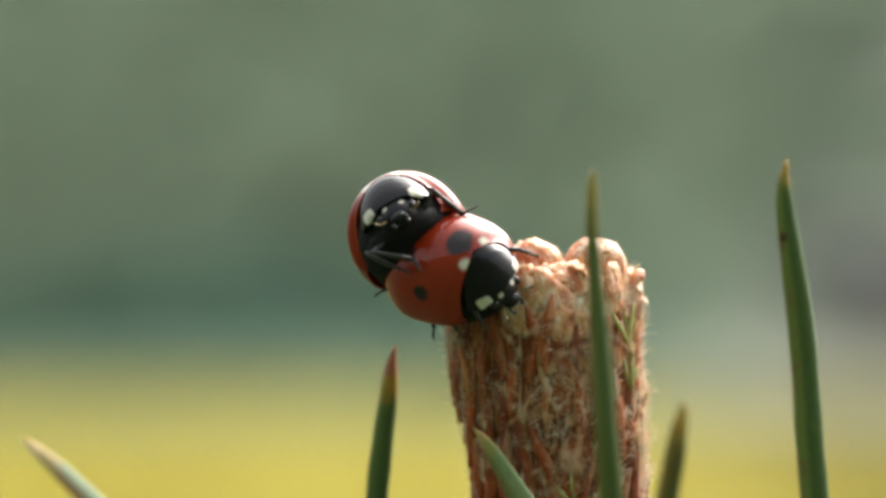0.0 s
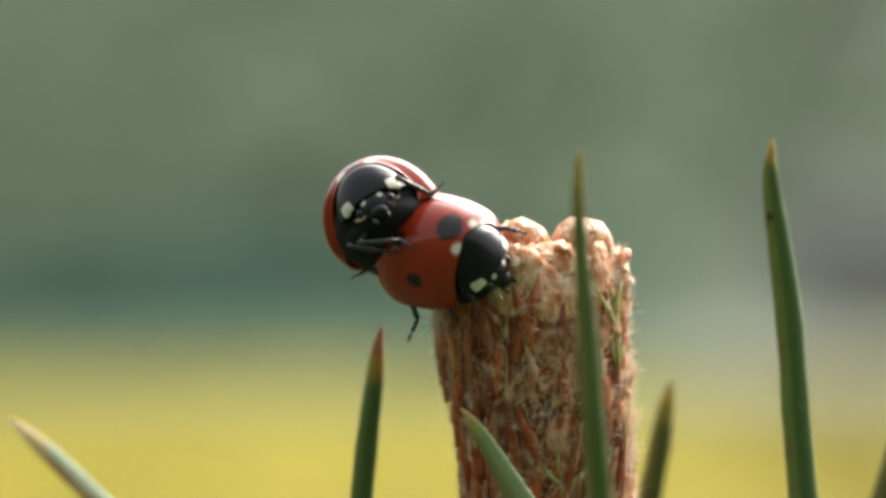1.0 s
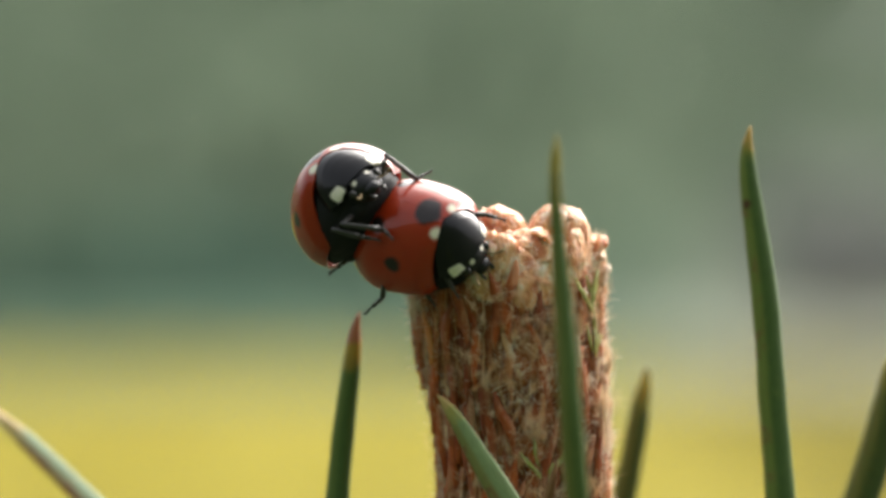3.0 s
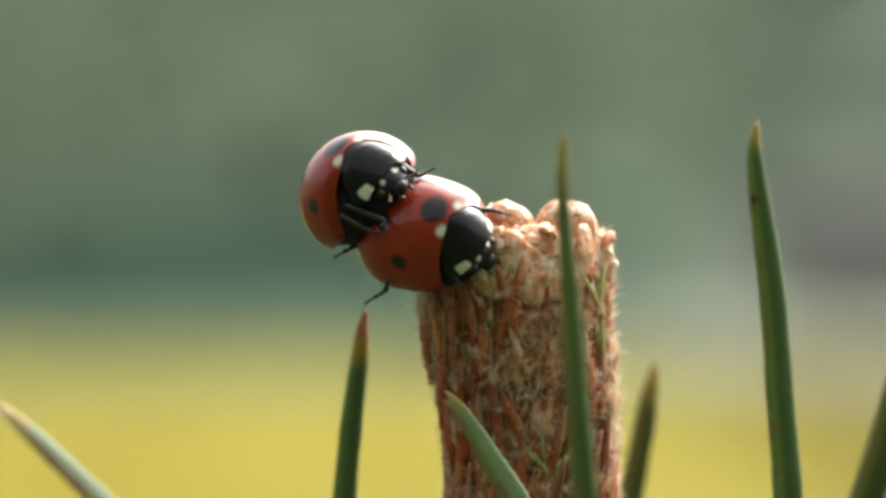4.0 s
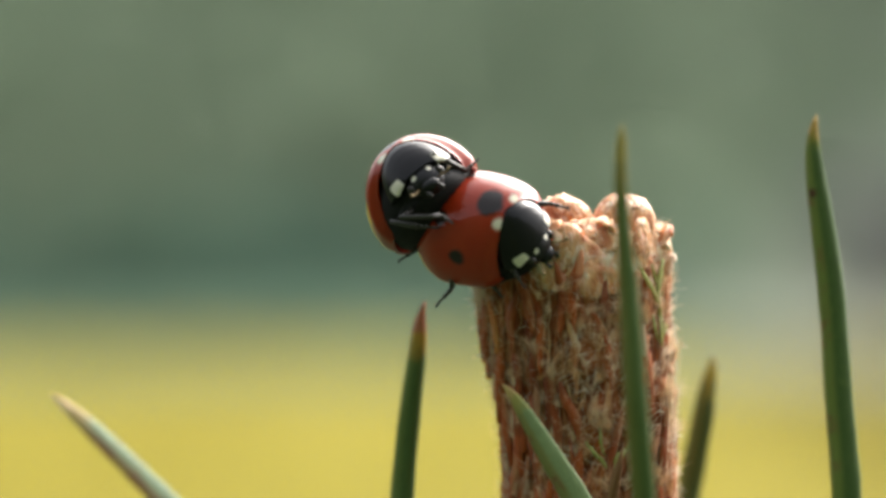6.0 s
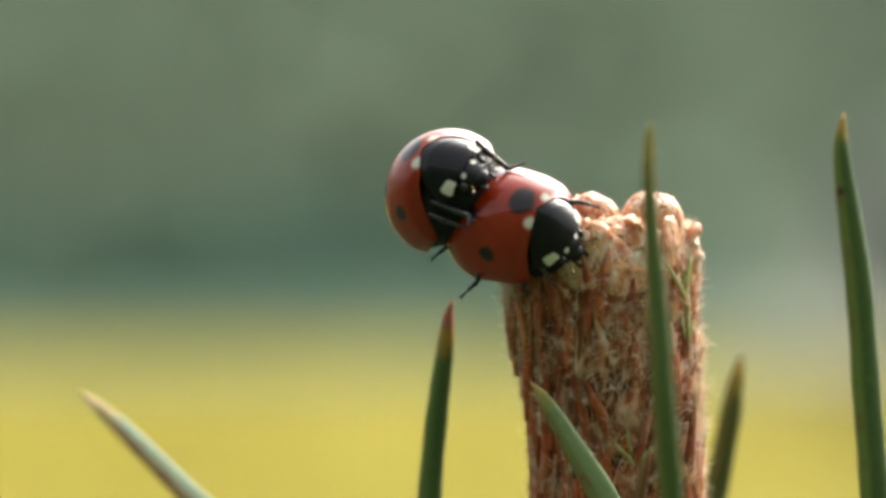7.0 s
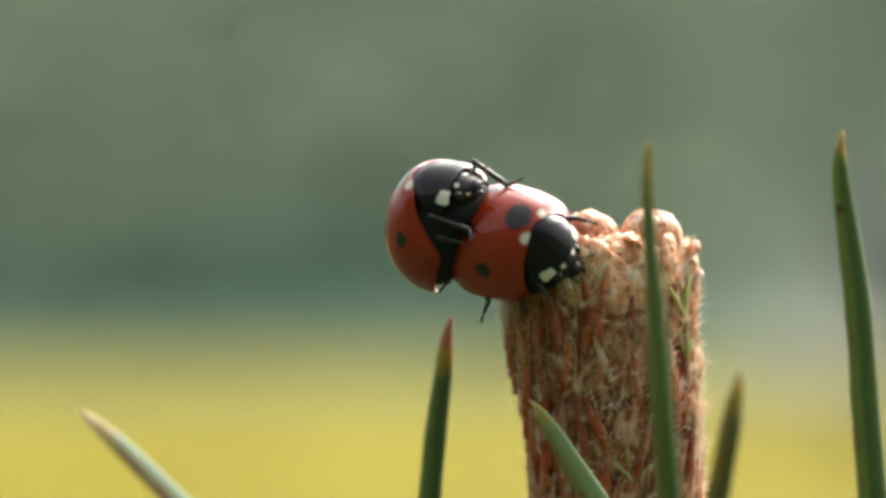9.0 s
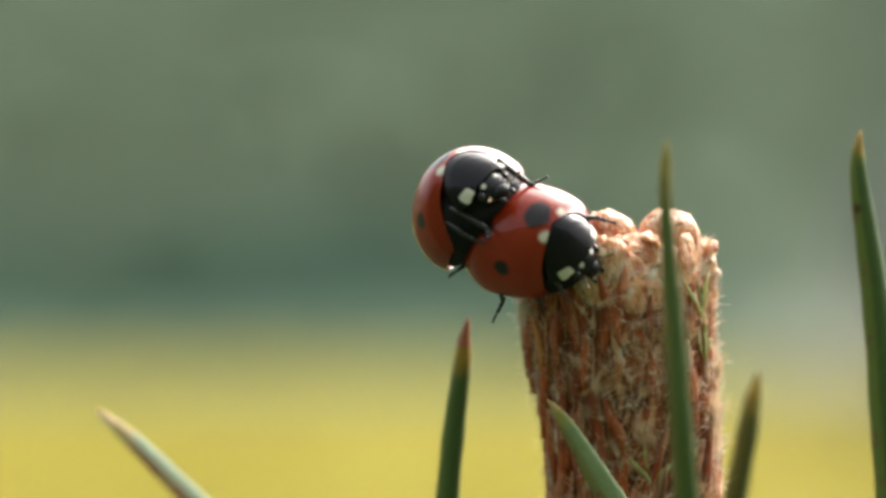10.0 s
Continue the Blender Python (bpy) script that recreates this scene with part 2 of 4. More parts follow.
def sheet(rows, close=False):
    """Vertices and faces of a grid given as rows of points."""
    verts = [p for row in rows for p in row]
    n, faces = len(rows[0]), []
    for i in range(len(rows) - 1):
        for j in range(n if close else n - 1):
            k = (j + 1) % n
            faces.append((i * n + j, i * n + k, (i + 1) * n + k, (i + 1) * n + j))
    return verts, faces


def tube(points, radii, seg=8, squash=1.0, side=None):
    """A closed tapering tube along points; squash flattens it across side."""
    pts = [Vector(p) for p in points]
    rows = []
    ref = Vector(side) if side else Vector((0.21, 0.34, 0.92))
    for i, p in enumerate(pts):
        d = (pts[min(i + 1, len(pts) - 1)] - pts[max(i - 1, 0)]).normalized()
        u = (ref - d * ref.dot(d)).normalized()
        v = d.cross(u)
        rows.append([p + radii[i] * (math.cos(w) * u + squash * math.sin(w) * v) for w in (2 * math.pi * k / seg for k in range(seg))])
    verts, faces = sheet(rows, close=True)
    n = len(verts)
    verts += [pts[0], pts[-1]]
    faces += [(n, (k + 1) % seg, k) for k in range(seg)]
    faces += [(n + 1, n - seg + k, n - seg + (k + 1) % seg) for k in range(seg)]
    return verts, faces


def joined(*pieces):
    verts, faces = [], []
    for v, f in pieces:
        o = len(verts)
        verts += list(v)
        faces += [tuple(i + o for i in q) for q in f]
    return verts, faces


def ball(centre, half, seg=20, rings=12, warp=None):
    rows = []
    for i in range(rings + 1):
        th = math.pi * i / rings
        row = []
        for j in range(seg):
            ph = 2 * math.pi * j / seg
            p = Vector((math.sin(th) * math.cos(ph), math.sin(th) * math.sin(ph), math.cos(th)))
            if warp:
                p *= warp(p)
            row.append(Vector(centre) + Vector((p.x * half[0], p.y * half[1], p.z * half[2])))
        rows.append(row)
    return sheet(rows, close=True)


def spline(points, n):
    """n + 1 points of a smooth curve through points (tuples of any length), evenly spaced along it."""
    p = np.array(points, float)
    gap = np.linalg.norm(np.diff(p[:, :3], axis=0), axis=1)
    run = np.concatenate(([0.0], np.cumsum(gap)))
    step = np.diff(p, axis=0) / gap[:, None]
    slope = np.vstack((step[:1], (step[:-1] * gap[1:, None] + step[1:] * gap[:-1, None]) / (gap[:-1] + gap[1:])[:, None], step[-1:]))
    out = []
    for q in np.linspace(0, run[-1], n + 1):
        i = min(int(np.searchsorted(run, q, side="right")) - 1, len(gap) - 1)
        h, f = gap[i], (q - run[i]) / gap[i]
        out.append((2 * f ** 3 - 3 * f * f + 1) * p[i] + (f ** 3 - 2 * f * f + f) * h * slope[i]
                   + (3 * f * f - 2 * f ** 3) * p[i + 1] + (f ** 3 - f * f) * h * slope[i + 1])
    return out


# ---------------------------------------------------------------- ground, meadow, woods
def ground():
    xs = sorted({*np.linspace(-400, 400, 41).tolist(), *np.linspace(-20, 20, 21).tolist()})
    ys = sorted({*np.linspace(-300, 900, 61).tolist(), *np.linspace(-30, 60, 46).tolist()})
    rows = []
    for y in ys:
        rise = min(26.0, max(0.0, y - 44.0))
        # unseen slope added behind the lens to block low sky and darken reflections
        back = min(24.0, max(0.0, -2.5 - y))
        rows.append([Vector((x, y, 0.55 * rise + 1.0 * back + (0.05 * noise.noise((x * 0.2, y * 0.2, 0)) if abs(x) + abs(y) > 2 else 0.0))) for x in xs])
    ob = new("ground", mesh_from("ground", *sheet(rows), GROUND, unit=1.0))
    tagged(ob, "green meadow with a broad strip of yellow flowers", "meadow", kind="structure")


def clump(rng, centre, size, count, blade):
    """Loose leaves round a centre: verts and faces."""
    verts, faces = [], []
    for _ in range(count):
        d = Vector([rng.gauss(0, 1) for _ in range(3)]).normalized() * size * rng.random() ** 0.4
        p = Vector(centre) + d
        u = Vector([rng.gauss(0, 1) for _ in range(3)]).normalized()
        v = u.orthogonal().normalized()
        s = blade * rng.uniform(0.6, 1.3)
        o = len(verts)
        verts += [p - u * s, p - v * s * 0.55, p + u * s, p + v * s * 0.55]
        faces += [(o, o + 1, o + 2), (o, o + 2, o + 3)]
    return verts, faces


def meadow():
    rng = random.Random(4)
    verts, faces = [], []
    for _ in range(9000):
        y = 8.5 + 17.0 * rng.random() ** 0.8
        x = rng.uniform(-0.45, 0.45) * (y + 6)
        if x < -4.5 or x > 1.1 and rng.random() < 0.85:
            continue
        h, w = rng.uniform(0.03, 0.06), rng.uniform(0.14, 0.30)
        o = len(verts)
        verts += [(x - w, y, h), (x, y - w, h * 1.2), (x + w, y, h), (x, y + w, h * 1.2), (x, y, h * 1.5), (x, y, 0)]
        faces += [(o + k, o + (k + 1) % 4, o + 4) for k in range(4)] + [(o + (k + 1) % 4, o + k, o + 5) for k in range(4)]
    ob = new("flower_meadow", mesh_from("flower_meadow", verts, faces, FLOWERS, False, 1.0))
    tagged(ob, "dense low yellow flowers of a wide meadow", "flowers", kind="stuff")


def woods():
    rng = random.Random(7)
    pieces = []
    for _ in range(2800):
        y = 45 + 22 * rng.random()
        x = rng.uniform(-0.5, 0.5) * y * 1.2
        if x > 2.5 and rng.random() < 0.5:
            continue
        size = rng.uniform(0.3, 0.6)
        pieces.append(clump(rng, (x, y, 0.55 * (y - 44) + size * 0.5), size, 30, 0.26))
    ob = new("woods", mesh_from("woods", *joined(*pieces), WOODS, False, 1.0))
    tagged(ob, "grey-green leafy scrub on a far hillside", "woods", kind="stuff")
    pieces = []
    for _ in range(420):
        x, y = rng.uniform(-26, 26), rng.uniform(38, 42)
        if x > 2.2 or x > 0.9 and rng.random() < 0.7:
            continue
        pieces.append(clump(rng, (x, y, rng.uniform(0.05, 0.75)), 0.5, 34, 0.17))
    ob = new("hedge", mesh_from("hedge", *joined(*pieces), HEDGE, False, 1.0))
    tagged(ob, "low dark green hedge along the far meadow edge", "hedge", kind="stuff")


def willow(x, y, wide, tall, seed):
    rng = random.Random(seed)
    z = max(0.0, 0.55 * (y - 44))
    base = new("willow_bush")
    base.matrix_basis = pose(x, y, z)
    tagged(base, "silvery grey leafy bush at the foot of the hill", "bush", "bushes on the hillside")
    for _ in range(5):
        a, r = rng.uniform(0, 6.28), wide * rng.uniform(0.2, 0.5)
        line = [(0.05 * math.cos(a), 0.05 * math.sin(a), -0.1), (r * 0.4 * math.cos(a), r * 0.4 * math.sin(a), tall * 0.4), (r * math.cos(a), r * math.sin(a), tall * 0.85)]
        part("stem", mesh_from("stem", *tube(line, (0.05, 0.035, 0.01), 6), BARK, unit=1.0), base)
    bits = [clump(rng, (rng.gauss(0, wide * 0.42), rng.gauss(0, wide * 0.3), rng.uniform(0.1, 1.0) * tall), 0.38, 34, 0.14) for _ in range(int(34 * wide * tall))]
    part("foliage", mesh_from("foliage", *joined(*bits), SILVER, False, 1.0), base)


ground()
meadow()
woods()
for row in ((4.2, 42.5, 1.0, 1.4, 1), (6.3, 43.2, 1.1, 1.6, 2), (8.0, 45.5, 1.2, 1.6, 4)):
    willow(*row)


# ---------------------------------------------------------------- the pine shoot
AXIS = [(4.20, 3.2, -11.3, 3.66), (4.14, 3.2, -9.2, 3.74), (3.93, 3.2, -6.7, 3.84), (3.60, 3.2, -4.15, 4.05), (3.37, 3.2, -2.1, 4.2), (3.32, 3.2, -0.7, 4.22), (3.4, 3.2, 0.3, 3.9)]


def axis(z):
    """Middle and radius of the shoot at height z."""
    zs = [p[2] for p in AXIS]
    return [float(np.interp(z, zs, [p[k] for p in AXIS])) for k in (0, 1, 3)]


def shoot():
    base = new("pine_shoot")
    base.matrix_basis = at(0, 0, 0)
    tagged(base, "woolly red-brown pine shoot tip with stiff green needles", "pine shoot")
    # stem, down to the soil
    rows = []
    zs = [-HEIGHT - 5, -500, -200, -80, -40, -25, -18] + np.linspace(-14, 0.3, 150).tolist() + [0.8, 1.1]
    for z in zs:
        if z < -11.3:
            f = min(1.0, (-11.3 - z) / 60)
            cx, cy, r = 4.2 + 2 * f, 3.2 + 2 * f, 3.66 - 0.5 * math.sin(f * math.pi) + 1.0 * max(0, (-z - 60) / 740)
        else:
            cx, cy, r = axis(z)
            if z > 0.3:
                r *= (1.45 - z) / 1.2
        row = []
        for j in range(240):
            w = 2 * math.pi * j / 240
            d = Vector((math.cos(w), math.sin(w), 0))
            n = 0.26 * noise.noise((d.x * 3.6, d.y * 3.6, z * 0.4)) + 0.5 * (0.35 - abs(noise.noise((d.x * 9, d.y * 9, z * 0.55)))) + 0.12 * noise.noise((d.x * 26, d.y * 26, z * 2.4))
            row.append(Vector((cx, cy, z)) + d * (r - 0.22 + n))
        rows.append(row)
    verts, faces = sheet(rows, close=True)
    faces.append(tuple(range(len(verts) - 240, len(verts))))
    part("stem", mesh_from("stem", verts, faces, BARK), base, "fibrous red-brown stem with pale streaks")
    return base


def bud_mesh(seed, half):
    """A rounded bud of overlapping papery layers."""
    def warp(p):
        n = noise.noise((p.x * 2.2 + seed, p.y * 2.2, p.z * 1.6))
        m = noise.noise((p.x * 7 + seed, p.y * 7, p.z * 3.4))
        full = 1 / (abs(p.x) ** 2.6 + abs(p.y) ** 2.6 + abs(p.z) ** 2.6) ** (1 / 2.6)
        return full * (1 + 0.07 * n + 0.07 * (0.3 - abs(m)))
    return mesh_from("bud", *ball((0, 0, 0), half, 36, 24, warp), BUD)


def scale_meshes(seed, count, longs, wides, bulge, end=0.11, foot=0.72):
    """Papery scales of several shapes, foot at the origin, pointing up, outside towards -y."""
    rng = random.Random(seed)
    shapes = []
    for v in range(count):
        long, wide = rng.uniform(*longs), rng.uniform(*wides)
        lean, wave, ph = rng.uniform(-0.55, 0.55), rng.uniform(0.05, 0.22), rng.uniform(0, 6)
        rows = []
        for i in range(9):
            f = i / 8
            w = wide * (foot + 0.75 * f + 1.5 * (0.72 - foot) * f * (1 - f) - (foot + 0.75 - end) * f ** 3.6) + 0.03
            mid = lean * f * f + wave * math.sin(ph + 5 * f)
            bow = -bulge * math.sin(f * 2.9)
            out = [Vector((mid + w * c * (1 + 0.16 * rng.uniform(-1, 1)), bow - (0.10 + 0.5 * bulge) * (1 - c * c) + 0.045 * rng.uniform(-1, 1), long * f)) for c in (-1, -0.5, 0.0, 0.5, 1)]
            back = [Vector((p.x * 0.96, bow + 0.09, p.z)) for p in out]
            rows.append(out + back[::-1])
        verts, faces = sheet(rows, close=True)
        n = len(verts)
        faces += [tuple(range(9, -1, -1)), tuple(range(n - 10, n))]
        shapes.append((verts, faces))
    return shapes


def sites():
    """Where the leaf scales sit on the shoot: angle, height, half width and length, in a spiral."""
    rng = random.Random(3)
    out = []
    for k in range(160):
        z = -1.9 - 11.5 * k / 160 + rng.uniform(-0.35, 0.35)
        w = (k * 2.39996 + rng.uniform(-0.13, 0.13)) % (2 * math.pi)
        if math.sin(w) < 0.3:
            out.append((w, z, rng.uniform(0.07, 0.11), rng.uniform(2.6, 4.2), rng.gauss(-0.06, 0.12)))
    return out


def scales(base):
    rng = random.Random(8)
    strips = scale_meshes(11, 18, (2.8, 4.6), (0.28, 0.46), 0.12, 0.04, 0.15)
    crowns = scale_meshes(12, 12, (1.8, 2.8), (0.6, 1.0), 0.16, 0.3)
    slips = scale_meshes(13, 14, (2.2, 3.8), (0.15, 0.27), 0.10, 0.04, 0.15)
    red = [mesh_from("scale", *q, SCALE_RED) for q in strips]
    tan, cream = ([mesh_from("scale", *q, m) for q in slips] for m in (SCALE_TAN, SCALE_CREAM))
    green = [mesh_from("scale", *q, SCALE_GREEN) for q in strips[:4]]
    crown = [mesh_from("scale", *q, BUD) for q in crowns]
    for w, z, half, long, skew in sites():
        d = Vector((math.cos(w), math.sin(w), 0))
        cx, cy, r = axis(max(-11, z))
        foot = Vector((cx, cy, z - long / 2)) + d * (r - 0.16 + 0.14 * rng.random())
        turn = Matrix.Rotation(w + math.pi / 2, 4, "Z") @ Matrix.Rotation(rng.gauss(0.01, 0.03), 4, "X") @ Matrix.Rotation(skew, 4, "Y")
        # paler scales near the tip; the rightward bias paints in the lit side
        lit_share = max(0.0, min(0.9, (z + 7.5) / 4.0)) * max(0.0, min(1.0, 0.65 + d.x))
        kind = cream if rng.random() < 0.5 * lit_share else tan if rng.random() < 0.06 + 0.5 * lit_share else red
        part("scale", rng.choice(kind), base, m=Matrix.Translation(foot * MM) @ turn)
    # a few fresh green ones on one flank
    for k in range(16):
        w, z = (rng.gauss(-0.52, 0.06), rng.uniform(-4.6, -1.4)) if k < 11 else (rng.gauss(-1.36, 0.07), rng.gauss(-9.6, 0.35))
        d = Vector((math.cos(w), math.sin(w), 0))
        cx, cy, r = axis(z)
        turn = Matrix.Rotation(w + math.pi / 2, 4, "Z") @ Matrix.Rotation(rng.gauss(0, 0.3), 4, "Y") @ Matrix.Scale(rng.uniform(0.3, 0.52), 4)
        part("scale", green[k % 4], base, "fresh pale green scale", Matrix.Translation((Vector((cx, cy, z)) + d * (r + 0.12)) * MM) @ turn)
    for x, y, z, lean, big in ((7.50, 2.4, -1.7, 3, 0.5), (7.62, 2.9, -1.3, -4, 0.4)):     # dry flakes standing at the rim
        part("scale", tan[3], base, m=pose(x * MM, y * MM, z * MM, 0, lean, 78) @ Matrix.Scale(big, 4))
    # broad pale scales closing in over the tip, omitted leftward to imitate beetle shade
    for k in range(58):
        f = k / 58
        w = (k * 2.39996 + rng.uniform(-0.2, 0.2)) % (2 * math.pi)
        d = Vector((math.cos(w), math.sin(w), 0))
        if d.y > 0.6 or f > 0.72 or d.x < -0.35:
            continue
        z = -2.7 + 2.6 * f
        cx, cy, r = axis(z)
        foot = Vector((cx, cy, z)) + d * (r - 0.25 - 0.8 * max(0.0, z + 0.9))
        turn = Matrix.Rotation(w + math.pi / 2, 4, "Z") @ Matrix.Rotation(0.02 - 0.28 * f + rng.gauss(0, 0.03), 4, "X") @ Matrix.Rotation(rng.gauss(0, 0.25), 4, "Y")
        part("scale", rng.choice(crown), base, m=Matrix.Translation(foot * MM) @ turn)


def fibres(base):
    """Coarse wavy fibres matted over the shoot, and woolly seams along the edges of its scales."""
    rng = random.Random(31)
    pieces = []

    def fibre(w, z, long, drift, wave, lift, thick_, bow=0.0):
        line, ph = [], rng.uniform(0, 6)
        for i in range(6):
            f = i / 5
            zz = z + long * (f - 0.5)
            cx, cy, r = axis(max(-11.0, zz))
            a = w + drift * (f - 0.5) * long + wave * math.sin(ph + 7 * f) + bow * math.sin(math.pi * f)
            rr = r + lift + 0.06 * math.sin(ph * 2 + 4 * f)
            line.append((cx + rr * math.cos(a), cy + rr * math.sin(a), zz))
        pieces.append(tube(line, [thick_ * q for q in (0.4, 0.9, 1, 1, 0.8, 0.2)], 5))

    for _ in range(130):
        loose = rng.random() < 0.2
        fibre(rng.uniform(math.pi - 0.4, 2 * math.pi + 0.4), rng.uniform(-13.0, -1.2), rng.uniform(0.6, 2.4) * (0.6 if loose else 1), rng.gauss(0, 0.25 if loose else 0.05),
              rng.uniform(0.01, 0.05), rng.uniform(-0.05, 0.10), rng.uniform(0.015, 0.035))
    for w, z, half, long, skew in sites():
        # fibres thicken rightward, standing in for the lit flank
        thin = 0.55 + 0.2 * math.cos(w) + 0.9 * noise.noise((math.cos(w) * 2.6, math.sin(w) * 2.6, z * 0.45 + 7))
        for side in (-1, 1):
            for _ in range(max(0, round(1.4 * thin + rng.uniform(-0.5, 0.5)))):
                fibre(w + side * half * rng.uniform(0.45, 0.85), z + rng.gauss(0, 0.6), long * rng.uniform(0.3, 0.8), -skew * 0.25 + rng.gauss(0, 0.02),
                      rng.uniform(0.004, 0.02), rng.uniform(0.0, 0.14), rng.uniform(0.010, 0.022), side * half * rng.uniform(0.5, 1.0))
        if rng.random() < thin:                # wisps slung round the foot of the scale
            for _ in range(rng.randint(1, 3)):
                line, low, wide, lift = [], z - long * rng.uniform(0.35, 0.6), half * rng.uniform(0.8, 2.0), rng.uniform(0.05, 0.24)
                sag, tip = rng.uniform(0.1, 0.5), rng.gauss(0, 0.25)
                for i in range(7):
                    f = i / 3 - 1
                    zz = low + sag * f * f + tip * f
                    cx, cy, r = axis(max(-11.3, zz))
                    a, rr = w + wide * f, r + lift * (1 - 0.6 * f * f)
                    line.append((cx + rr * math.cos(a), cy + rr * math.sin(a), zz))
                pieces.append(tube(line, [rng.uniform(0.010, 0.021) * q for q in (0.3, 0.8, 1, 1, 1, 0.7, 0.2)], 5))
    ob = part("fibre_mat", mesh_from("fibre_mat", *joined(*pieces), FIBRE), base, "matted red-brown and cream plant fibres")
    tagged(ob, kind="stuff")


def buds(base):
    """The rounded lobes of the tip, each wrapped in narrow papery scales."""
    rng = random.Random(21)
    wraps = [mesh_from("scale", *q, m) for q, m in zip(scale_meshes(41, 18, (0.9, 1.6), (0.30, 0.52), 0.07, 0.35), [BUD, BUD, SCALE_CREAM] * 6)]
    for seed, c, h, tilt, count in ((1, (3.05, 2.4, 0.08), (1.40, 1.25, 2.02), -4, 26), (5, (5.6, 2.2, -0.02), (1.5, 1.45, 2.17), 5, 26),
                                    (9, (4.1, 0.35, -0.75), (1.6, 1.0, 1.70), 8, 30), (13, (7.0, 2.8, -0.9), (0.7, 1.15, 1.65), 3, 12)):
        place = pose(c[0] * MM, c[1] * MM, c[2] * MM, 0, tilt, rng.uniform(-20, 20))
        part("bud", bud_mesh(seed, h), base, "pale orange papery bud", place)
        for k in range(count):
            high = -0.55 + 1.35 * (k + 0.5) / count
            w = k * 2.39996 + rng.uniform(-0.25, 0.25)
            ring = math.sqrt(max(0.0, 1 - high * high))
            d = Vector((ring * math.cos(w), ring * math.sin(w), high))
            if d.y > 0.45:
                continue
            full = 0.97 / (abs(d.x) ** 2.6 + abs(d.y) ** 2.6 + abs(d.z) ** 2.6) ** (1 / 2.6)
            foot = Vector((d.x * h[0], d.y * h[1], d.z * h[2])) * full
            out = Vector((d.x / h[0], d.y / h[1], d.z / h[2])).normalized()
            up = Vector((rng.gauss(0, 0.14), 0, 1))
            up = (up - out * up.dot(out)).normalized()
            up = (up - out * (0.30 + 0.45 * max(0.0, high))).normalized()
            out = (out - up * out.dot(up)).normalized()
            turn = Matrix((up.cross(out), -out, up)).transposed().to_4x4()
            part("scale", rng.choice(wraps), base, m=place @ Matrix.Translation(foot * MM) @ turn)


